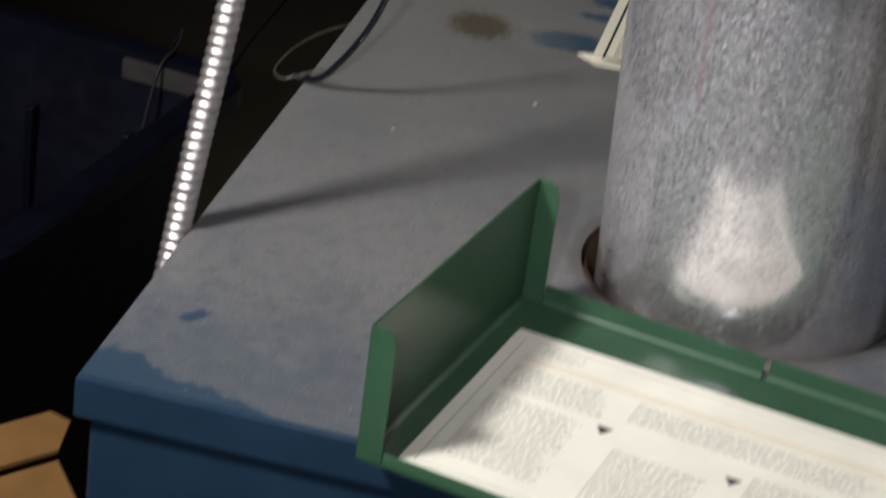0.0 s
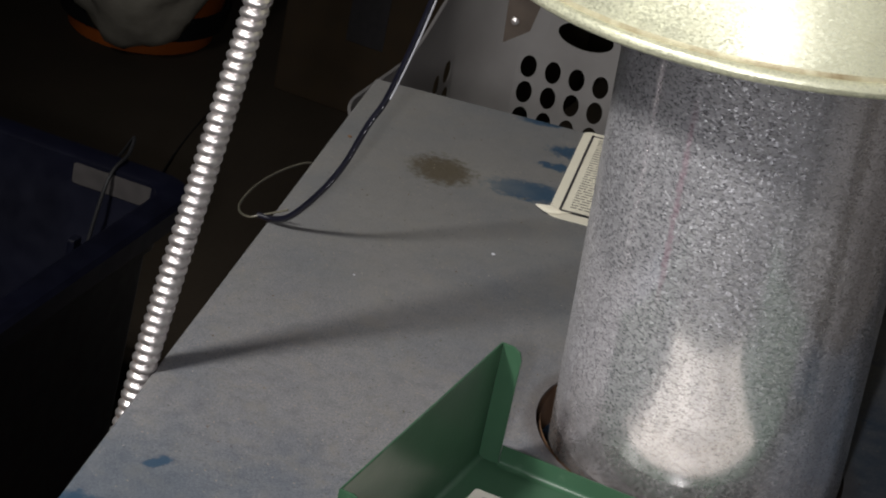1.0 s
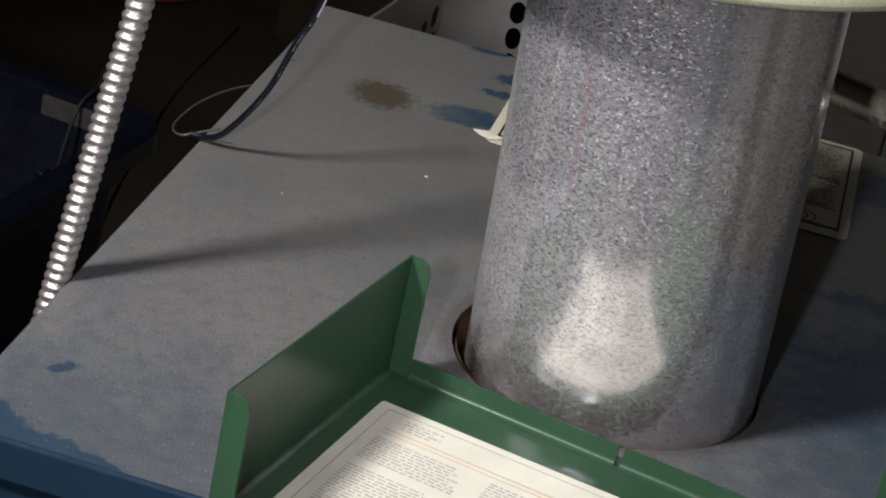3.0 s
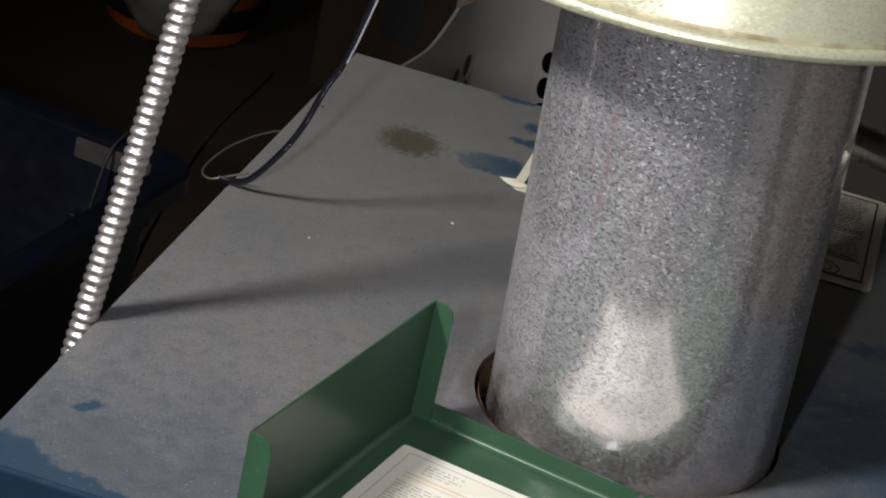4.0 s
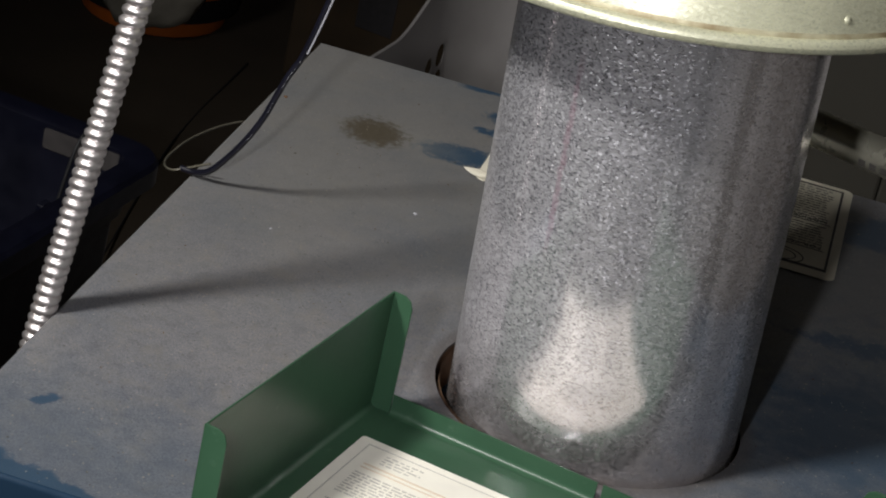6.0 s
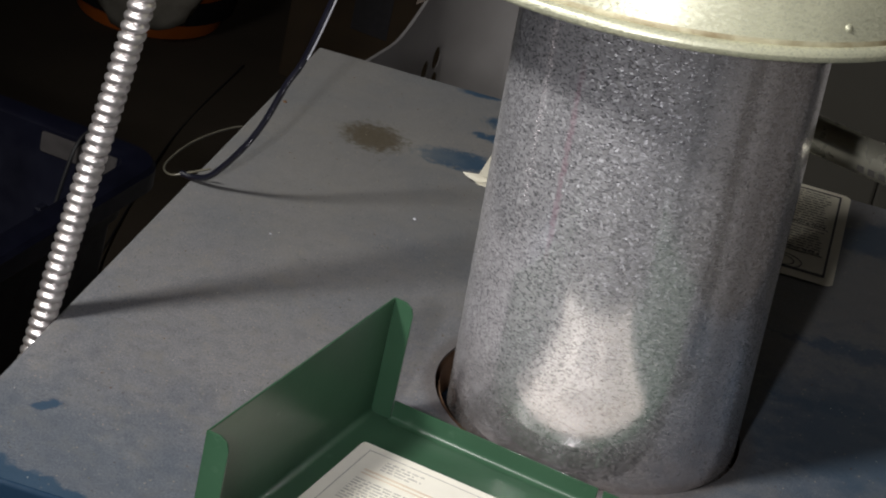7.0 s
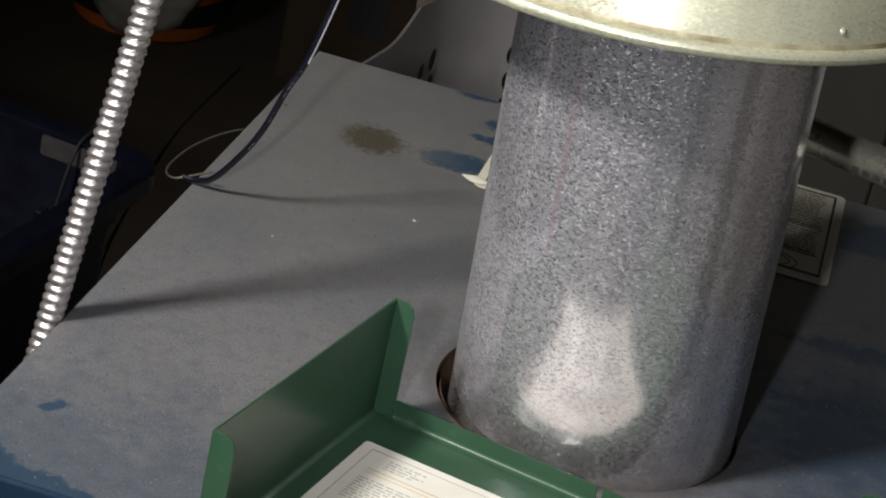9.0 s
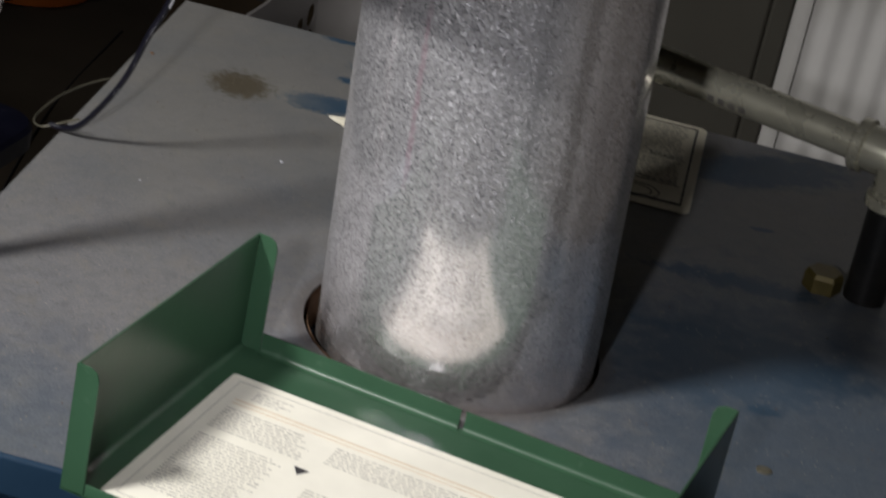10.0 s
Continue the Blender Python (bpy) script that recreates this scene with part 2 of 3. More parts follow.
def make_floor():
    m = Nodes("dark_concrete", 0.85)
    c = m.mix(m.ramp(m.noise(3, 6), [(0.3, 0), (0.7, 1)]), (0.034, 0.024, 0.015), (0.058, 0.042, 0.027))
    c = m.mix(m.ramp(m.noise(120, 4, 0.7), [(0.4, 0), (0.8, 0.5)]), c, (0.06, 0.047, 0.032))
    m.colour(c)
    m.bump(m.noise(200, 4), 0.4, 0.002)
    return m.mat


DUSTY = make_dusty_paint()
BLUE = simple("blue_cabinet_paint", (0.011, 0.026, 0.05), (0.016, 0.036, 0.065), 18, 0.2)
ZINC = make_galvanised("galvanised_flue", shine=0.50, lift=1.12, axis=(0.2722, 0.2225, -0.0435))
PLAINZINC = make_galvanised("galvanised_riser")
HOODZINC = make_galvanised("galvanised_hood", 0.95, 0.3, 0.06, 0.9)
STEEL = simple("bright_conduit_steel", (0.52, 0.485, 0.475), (0.72, 0.68, 0.67), 130, 0.37, 0.9, 0.08)
GREEN = make_green()
PAPER = make_paper("cream_paper", (0.82, 0.79, 0.70))
STICKER = make_paper("aged_white_sticker", (0.70, 0.66, 0.54))
INK = simple("black_ink", (0.02, 0.02, 0.02), (0.035, 0.03, 0.035), 90, 0.6)
DARKINK = simple("faded_black_print", (0.07, 0.065, 0.06), (0.13, 0.12, 0.105), 150, 0.6)
GREYINK = simple("grey_print", (0.38, 0.365, 0.335), (0.52, 0.50, 0.455), 200, 0.6)
TANINK = simple("tan_print", (0.6, 0.5, 0.38), (0.66, 0.56, 0.44), 90, 0.6)
RUST = simple("rusty_edge", (0.07, 0.035, 0.018), (0.13, 0.07, 0.035), 90, 0.8, 0.2, 0.5)
RUSTWASH = simple("rust_wash", (0.20, 0.145, 0.07), (0.62, 0.6, 0.42), 45, 0.5, 0.25, 0.5)
DARKSTEEL = simple("dark_brown_steel", (0.035, 0.026, 0.02), (0.06, 0.045, 0.034), 80, 0.5, 0.4)
BLACKRUBBER = simple("black_rubber", (0.006, 0.006, 0.007), (0.010, 0.010, 0.012), 60, 0.65)
BLUECABLE = simple("dark_blue_cable", (0.003, 0.003, 0.007), (0.006, 0.006, 0.012), 60, 0.35)
CLEARWIRE = simple("pale_wire", (0.06, 0.056, 0.042), (0.1, 0.092, 0.07), 80, 0.35)
IRON = simple("grey_gas_pipe", (0.42, 0.405, 0.32), (0.58, 0.565, 0.46), 30, 0.28, 0.6, 0.2, 300)
BLACKPIPE = simple("black_iron", (0.012, 0.012, 0.013), (0.03, 0.028, 0.027), 70, 0.35, 0.5, 0.3)
BRASS = simple("yellow_brass", (0.07, 0.052, 0.014), (0.12, 0.095, 0.028), 90, 0.5, 0.4)
PLASTIC = simple("white_plastic", (0.27, 0.255, 0.25), (0.33, 0.315, 0.31), 12, 0.45)
NAVY = simple("navy_plastic", (0.0018, 0.002, 0.006), (0.0035, 0.004, 0.011), 20, 0.45)
NAVY.node_tree.nodes["Principled BSDF"].inputs["Specular IOR Level"].default_value = 0.3
LABELGREY = simple("grey_paper_label", (0.031, 0.028, 0.028), (0.044, 0.039, 0.039), 60, 0.6)
CARD = simple("brown_cardboard", (0.20, 0.098, 0.026), (0.27, 0.135, 0.038), 25, 0.85)
# cardboard tone lowered to stand for the dim light at the far box
DIMCARD = simple("dimmed_cardboard", (0.03, 0.019, 0.009), (0.048, 0.03, 0.014), 20, 0.9)
ORANGE = simple("orange_plastic", (0.42, 0.1, 0.012), (0.5, 0.13, 0.02), 20, 0.45)
BAG = simple("grey_cloth", (0.3, 0.28, 0.23), (0.42, 0.39, 0.33), 30, 0.7, 0.0, 0.5, 120)
WHITEPAINT = simple("white_door_paint", (0.31, 0.30, 0.295), (0.40, 0.39, 0.38), 6, 0.4)
GREYPAINT = simple("dull_grey_paint", (0.024, 0.0215, 0.016), (0.036, 0.033, 0.026), 8, 0.7)
# white of the cable's modelled sheen, also of its print and the flakes
SHEENPRINT = simple("sheen_and_print_white", (0.28, 0.28, 0.31), (0.36, 0.36, 0.39), 80, 0.35)
WALL = simple("bare_plaster", (0.1, 0.085, 0.07), (0.16, 0.14, 0.115), 4, 0.9)
CONCRETE = make_floor()


# ---- mesh helpers ----
def part(name, bm, material, parent=None, label="", smooth=None):
    """Links a bmesh as one mesh object, under a thing or a part where one is given."""
    bmesh.ops.recalc_face_normals(bm, faces=bm.faces)
    me = bpy.data.meshes.new(name)
    bm.to_mesh(me)
    bm.free()
    me.materials.append(material)
    if smooth is not None:
        me.shade_smooth()
        me.set_sharp_from_angle(angle=radians(smooth))
    ob = new(name, me)
    if parent:
        ob.parent = parent
    if label:
        ob["label"] = label
    return ob


def thing(name, label, category, place=(0, 0, 0), turn=0.0, group="", kind=""):
    ob = new(name)
    ob.empty_display_size = 0.02
    ob.matrix_basis = pose(*place, 0, 0, turn)
    return tagged(ob, label, category, group, kind)


def box(x0, x1, y0, y1, z0, z1, bevel=0.0, bm=None, segments=2):
    own = bmesh.new()
    bmesh.ops.create_cube(own, size=1)
    bmesh.ops.transform(own, verts=own.verts, matrix=Matrix.LocRotScale(((x0 + x1) / 2, (y0 + y1) / 2, (z0 + z1) / 2), None, (x1 - x0, y1 - y0, z1 - z0)))
    if bevel:
        bmesh.ops.bevel(own, geom=own.edges[:], offset=bevel, segments=segments, affect="EDGES", profile=0.5)
    if bm is None:
        return own
    return join(bm, own)


def join(bm, other, m=None):
    """Adds other to bm, moved by m."""
    if m is not None:
        bmesh.ops.transform(other, verts=other.verts, matrix=m)
    made = {v: bm.verts.new(v.co) for v in other.verts}
    for f in other.faces:
        bm.faces.new([made[v] for v in f.verts])
    other.free()
    return bm


def lathe(profile, n=64, bm=None, m=None):
    """Turns (radius, height) pairs round z."""
    own = bmesh.new()
    rings = []
    for r, z in profile:
        rings.append([own.verts.new((r * math.cos(2 * math.pi * k / n), r * math.sin(2 * math.pi * k / n), z)) for k in range(n)])
    for a, b in zip(rings, rings[1:]):
        for k in range(n):
            own.faces.new((a[k], a[(k + 1) % n], b[(k + 1) % n], b[k]))
    if m is not None:
        bmesh.ops.transform(own, verts=own.verts, matrix=m)
    return own if bm is None else join(bm, own)


def spline(points, steps):
    """Points of a smooth curve through the given ones."""
    p = [Vector(q) for q in points]
    p = [p[0] * 2 - p[1]] + p + [p[-1] * 2 - p[-2]]
    out = []
    for i in range(1, len(p) - 2):
        for k in range(steps):
            t = k / steps
            out.append(0.5 * (2 * p[i] + (p[i + 1] - p[i - 1]) * t + (2 * p[i - 1] - 5 * p[i] + 4 * p[i + 1] - p[i + 2]) * t * t + (3 * p[i] - p[i - 1] - 3 * p[i + 1] + p[i + 2]) * t**3))
    out.append(p[-2])
    return out


def sweep(path, radius, n=12, cap=True, twist=None):
    """A tube along a path; radius is a number, or a function of the length run and the angle."""
    bm = bmesh.new()
    tangents = [(b - a).normalized() for a, b in zip(path, path[1:])]
    tangents.append(tangents[-1])
    side = tangents[0].orthogonal().normalized()
    run, rings = 0.0, []
    for i, (p, t) in enumerate(zip(path, tangents)):
        if i:
            run += (p - path[i - 1]).length
        side = (side - t * side.dot(t)).normalized()
        up = t.cross(side)
        ring = []
        for k in range(n):
            a = 2 * math.pi * k / n
            r = radius(run, a) if callable(radius) else radius
            ring.append(bm.verts.new(p + (side * math.cos(a) + up * math.sin(a)) * r))
        rings.append(ring)
    for a, b in zip(rings, rings[1:]):
        for k in range(n):
            bm.faces.new((a[k], a[(k + 1) % n], b[(k + 1) % n], b[k]))
    if cap:
        bm.faces.new(rings[0]), bm.faces.new(rings[-1])
    return bm


def resample(path, step):
    out, left = [path[0]], 0.0
    for a, b in zip(path, path[1:]):
        d = (b - a).length
        s = step - left
        while s <= d:
            out.append(a.lerp(b, s / d))
            s += step
        left = d - (s - step)
    return out


def plate(points, thick, bm=None, m=None, bevel=0.0):
    """A flat sheet: the outline (x, y) thickened downwards in z."""
    own = bmesh.new()
    f = own.faces.new([own.verts.new((x, y, 0)) for x, y in points])
    got = bmesh.ops.extrude_face_region(own, geom=[f])
    bmesh.ops.translate(own, verts=[v for v in got["geom"] if isinstance(v, bmesh.types.BMVert)], vec=(0, 0, -thick))
    if bevel:
        bmesh.ops.bevel(own, geom=own.edges[:], offset=bevel, segments=2, affect="EDGES", profile=0.5)
    if m is not None:
        bmesh.ops.transform(own, verts=own.verts, matrix=m)
    return own if bm is None else join(bm, own)


def rounded(x0, x1, y0, y1, r, n=6):
    out = []
    for cx, cy, a0 in ((x1 - r, y1 - r, 0), (x0 + r, y1 - r, 90), (x0 + r, y0 + r, 180), (x1 - r, y0 + r, 270)):
        for k in range(n + 1):
            a = radians(a0 + 90 * k / n)
            out.append((cx + r * math.cos(a), cy + r * math.sin(a)))
    return out


# ---- the room ----
def room():
    x0, x1, y0, y1 = -2.6, 1.3, -2.2, 3.6
    tagged(part("floor", box(x0, x1, y0, y1, FLOOR - 0.1, FLOOR), CONCRETE), "dark stained concrete basement floor", "floor", kind="structure")
    tagged(part("ceiling", box(x0, x1, y0, y1, CEILING, CEILING + 0.1), WALL), "dim unfinished basement ceiling", "ceiling", kind="structure")
    for name, b in (("wall_north", (x0, x1, y1, y1 + 0.1)), ("wall_south", (x0, x1, y0 - 0.1, y0)), ("wall_west", (x0 - 0.1, x0, y0 - 0.1, y1 + 0.1)), ("wall_east", (x1, x1 + 0.1, y0 - 0.1, y1 + 0.1))):
        tagged(part(name, box(*b, FLOOR - 0.1, CEILING + 0.1), WALL), "dim bare plaster basement wall", "wall", kind="structure")


room()

# ---- the furnace cabinet ----
W, D = 0.56, 0.622
HOLE = (0.269, 0.227, 0.0815)
PIPE = (0.2722, 0.2225, 0.076)
LEAN = (-0.0435, -0.001)


def cabinet():
    top = thing("furnace_cabinet", "dusty blue sheet-metal furnace cabinet with a flue hole", "furnace")
    # lid: a pressed sheet with a turned-down edge and a round flue hole
    bm = bmesh.new()
    outer = [(0, 0), (W, 0), (W, D), (0, D)]
    ring = [(HOLE[0] + HOLE[2] * math.cos(2 * math.pi * k / 72), HOLE[1] + HOLE[2] * math.sin(2 * math.pi * k / 72)) for k in range(72)]
    r = 0.0022
    levels = [(r, 0.0), (r * 0.62, -r * 0.08), (r * 0.29, -r * 0.29), (r * 0.08, -r * 0.62), (0, -r), (0, -0.0205), (0.0018, -0.022), (0.004, -0.022)]
    loops = []
    for inset, z in levels:
        loops.append([bm.verts.new(((inset if x == 0 else x - inset), (inset if y == 0 else y - inset), z)) for x, y in outer])
    inner = [bm.verts.new((x, y, 0)) for x, y in ring]
    low = [bm.verts.new((x, y, -0.012)) for x, y in ring]
    for a, b in zip(loops, loops[1:]):
        for k in range(4):
            bm.faces.new((a[k], a[(k + 1) % 4], b[(k + 1) % 4], b[k]))
    for k in range(72):
        bm.faces.new((inner[k], inner[(k + 1) % 72], low[(k + 1) % 72], low[k]))
    edges = [bm.edges.get((loops[0][k], loops[0][(k + 1) % 4])) for k in range(4)] + [bm.edges.get((inner[k], inner[(k + 1) % 72])) for k in range(72)]
    bmesh.ops.triangle_fill(bm, edges=edges, use_beauty=True)
    lid = part("lid", bm, DUSTY, top, "blue lid grey with dust, with rubbed patches")
    lid.data.materials.append(BLUE)
    for p in lid.data.polygons:
        if p.center.z < -1e-5 and p.center.y < 0.05 and abs(p.normal.x) < 0.5 and math.hypot(p.center.x - HOLE[0], p.center.y - HOLE[1]) > 0.09:
            p.material_index = 1
    body = bmesh.new()
    box(0.0055, W - 0.0055, 0.006, D - 0.006, FLOOR, -0.0232, 0.002, body)
    part("body", body, BLUE, top)
    part("collar", lathe([(HOLE[2] - 0.0005, -0.001), (HOLE[2] - 0.0005, -0.03), (HOLE[2] - 0.0025, -0.03), (HOLE[2] - 0.0025, -0.001)], 72, m=Matrix.Translation((HOLE[0], HOLE[1], 0))), RUST, top, "rust-brown collar round the flue hole", 40)
    screw = lathe([(0.0, 0.0012), (0.0025, 0.0011), (0.0042, 0.0004), (0.0045, -0.0005)], 20, m=Matrix.Translation((0.4447, 0.1701, 0.0)))
    part("screw", screw, CLEARWIRE, top, "pale screw head in the lid", 40)
    return top


cabinet()


# ---- flue pipe and draft hood ----
def flue():
    shear = Matrix(((1, 0, LEAN[0], PIPE[0]), (0, 1, LEAN[1], PIPE[1]), (0, 0, 1, 0), (0, 0, 0, 1)))
    ob = thing("flue_pipe", "spangled galvanised steel flue pipe rising through the cabinet lid", "flue pipe")
    r = PIPE[2]
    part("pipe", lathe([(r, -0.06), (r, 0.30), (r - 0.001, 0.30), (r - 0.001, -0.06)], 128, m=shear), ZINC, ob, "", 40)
    seam = bmesh.new()
    a = radians(-73)
    path = [Vector(((r - 0.0003) * math.cos(a), (r - 0.0003) * math.sin(a), z)) for z in (-0.05, -0.02, 0.012)]
    join(seam, sweep(path, 0.0004, 8), shear)
    part("seam", seam, ZINC, ob, "", 40)
    return ob


def hood():
    ob = thing("draft_hood", "yellowed galvanised draft hood with a rolled rim", "draft hood", (0.258, 0.227, 0.2510))
    ob.rotation_euler = (0, radians(-3.5), 0)
    R = 0.1430
    skirt = [(R - 0.0035, 0.003), (R - 0.0045, 0.008), (R - 0.010, 0.026), (R - 0.024, 0.058), (R - 0.046, 0.11), (R - 0.064, 0.17), (R - 0.0655, 0.17), (R - 0.0475, 0.11), (R - 0.0255, 0.058), (R - 0.0115, 0.026), (R - 0.006, 0.008), (R - 0.005, 0.003)]
    part("skirt", lathe(skirt, 128), HOODZINC, ob, "", 50)
    bead = [(R - 0.0034 + 0.0034 * math.cos(radians(q)), 0.0016 + 0.0034 * math.sin(radians(q))) for q in range(0, 361, 24)]
    part("rolled_rim", lathe(bead, 128), HOODZINC, ob, "", 60)
    groove = [(R - 0.0040, 0.0034), (R - 0.0036, 0.0048), (R - 0.0043, 0.0072), (R - 0.0064, 0.0066)]
    part("rust_line", lathe(groove + groove[:1], 128), RUSTWASH, ob, "rust-stained groove above the rim", 60)
    a = radians(-52)
    m = Matrix.Translation(((R - 0.0075) * math.cos(a), (R - 0.0065) * math.sin(a), 0.0125)) @ Euler((radians(72), 0, a + radians(90))).to_matrix().to_4x4()
    part("rivet", lathe([(0.0, 0.0018), (0.0014, 0.0015), (0.0022, 0.0006), (0.0023, -0.001)], 20, m=m), HOODZINC, ob, "", 50)
    part("outlet_collar", lathe([(R - 0.064, 0.16), (R - 0.064, 0.40), (R - 0.065, 0.40), (R - 0.065, 0.16)], 96), HOODZINC, ob, "", 40)
    riser = lathe([(R - 0.063, 0.38), (R - 0.063, CEILING - 0.25), (R - 0.064, CEILING - 0.25), (R - 0.064, 0.38)], 96)
    part("riser", riser, PLAINZINC, ob, "", 40)
    # hanging steel bracket beside the rim
    tab = plate([(-0.1445, -0.0850), (-0.131, -0.0760), (-0.124, -0.05), (-0.116, 0.03), (-0.1445, 0.03)], 0.0015, m=Matrix(((1, 0, 0, 0), (0, 0, 1, 0.089), (0, 1, 0, 0), (0, 0, 0, 1))))
    box(-0.1445, -0.05, 0.086, 0.089, 0.0285, 0.044, 0, tab)
    bracket = part("bracket", tab, DARKSTEEL, ob, "brown steel bracket beside the rim")
    head = lathe([(0.0, 0.0012), (0.0014, 0.001), (0.0022, 0.0)], 16, m=Matrix.Translation((-0.1395, 0.0872, -0.072)) @ Euler((radians(90), 0, 0)).to_matrix().to_4x4())
    part("rivet_head", head, STEEL, bracket, "", 50)
    return ob


flue()
hood()


# ---- green panel lying on the lid ----
def tray():
    ob = thing("green_panel", "green enamelled sheet-metal access panel with a label, lying on the cabinet", "metal panel", (0.1685, 0.1555, 0.0006), -12.4)
    w, d, h, t = 0.2575, 0.1745, 0.0655, 0.0012
    part("base", box(0, w, -d, 0, 0, t), GREEN, ob)

    def side(x, sign):
        """An upright side wall with an inward flange at either end."""
        wall = box(min(x, x + sign * t), max(x, x + sign * t), -d, 0, 0, h, 0.0004)
        p = part("side_wall", wall, GREEN, ob)
        for y, s in ((0, -1), (-d, 1)):
            pts = [(0, 0), (0.012, 0), (0.012, h - 0.006), (0.0105, h - 0.002), (0.007, h), (0, h)]
            m = Matrix(((sign, 0, 0, x), (0, 0, -s, y), (0, 1, 0, 0.0), (0, 0, 0, 1)))
            part("flange", plate(pts, t, m=m, bevel=0.0003), GREEN, p)

    side(0, 1)
    side(w, -1)
    # low lips along the back and the front with a rounded bend, the back one notched
    def lip(x0, x1, y, inward, h):
        r, outline = 0.0035, [(0, 0.0002), (0, h - 0.0006), (0.0004, h), (t, h)]
        outline += [(t + r - r * math.cos(radians(q)), t + r - r * math.sin(radians(q))) for q in range(0, 91, 18)] + [(t + r, 0.0002)]
        m = Matrix(((0, 0, 1, x1), (inward, 0, 0, y), (0, 1, 0, 0), (0, 0, 0, 1)))
        part("lip", plate(outline, x1 - x0, m=m), GREEN, ob, "", 40)

    lip(0.0125, 0.1245, 0.0, -1, 0.012)
    lip(0.1275, w - 0.0125, 0.0, -1, 0.012)
    lip(0.0125, w - 0.0125, -d, 1, 0.007)
    for x, sign in ((t, 1), (w - t, -1)):
        r = 0.003
        bend = [(0, 0.0002), (0, t + r)] + [(r - r * math.cos(radians(q)), t + r - r * math.sin(radians(q))) for q in range(18, 91, 18)] + [(r, 0.0002)]
        part("bend", plate(bend, d - 2 * t, m=Matrix(((sign, 0, 0, x), (0, 0, 1, -t), (0, 1, 0, 0), (0, 0, 0, 1)))), GREEN, ob, "", 40)
    # the label with its print
    label = thing("instruction_label", "cream paper label printed with warning text, stuck in the panel", "label", (0.1748, 0.1226, 0.0026), -11.3)
    lw, ld = 0.200, 0.138
    part("sheet", plate(rounded(0, lw, -ld, 0, 0.002, 3), 0.0004), PAPER, label)

    def bars(name, rows, mat):
        bm = bmesh.new()
        for x0, x1, y, s in rows:
            box(x0, x1, y - s, y, 0.0001, 0.0003, 0, bm)
        o = part(name, bm, mat, label)
        if len(rows) > 20:
            o["kind"] = "stuff"

    rnd = random.Random(4)
    frame_rows = [(0.006, lw - 0.006, -0.0055, 0.0005), (0.006, 0.0065, -0.0055, ld - 0.012), (lw - 0.0065, lw - 0.006, -0.0055, ld - 0.012), (0.006, lw - 0.006, -ld + 0.006, 0.0005)]
    bars("border", frame_rows, GREYINK)
    rows = []
    for x0, x1, y0, y1 in ((0.018, 0.040, -0.010, -0.018), (0.012, 0.062, -0.032, -0.055), (0.072, 0.185, -0.032, -0.050), (0.012, 0.058, -0.062, -0.120), (0.075, 0.120, -0.075, -0.120), (0.135, 0.185, -0.060, -0.120)):
        y = y0
        while y > y1:
            x = x0
            end = x1 - rnd.uniform(0, 0.008)
            while x < end:
                n = min(rnd.uniform(0.0015, 0.006), end - x)
                rows.append((x, x + n, y, 0.0009))
                x += n + 0.0011
            y -= 0.0026
    bars("fine_print", rows, GREYINK)
    bars("tan_rule", [(0.012, lw - 0.012, -0.0225, 0.0012), (0.012, lw - 0.012, -0.0262, 0.0008)], TANINK)
    for x, y in ((0.066, -0.060), (0.128, -0.066)):
        part("warning_mark", plate([(x - 0.004, y), (x + 0.004, y), (x, y - 0.006)], 0.0002, m=Matrix.Translation((0, 0, 0.0004))), INK, label, "black warning triangle")


tray()


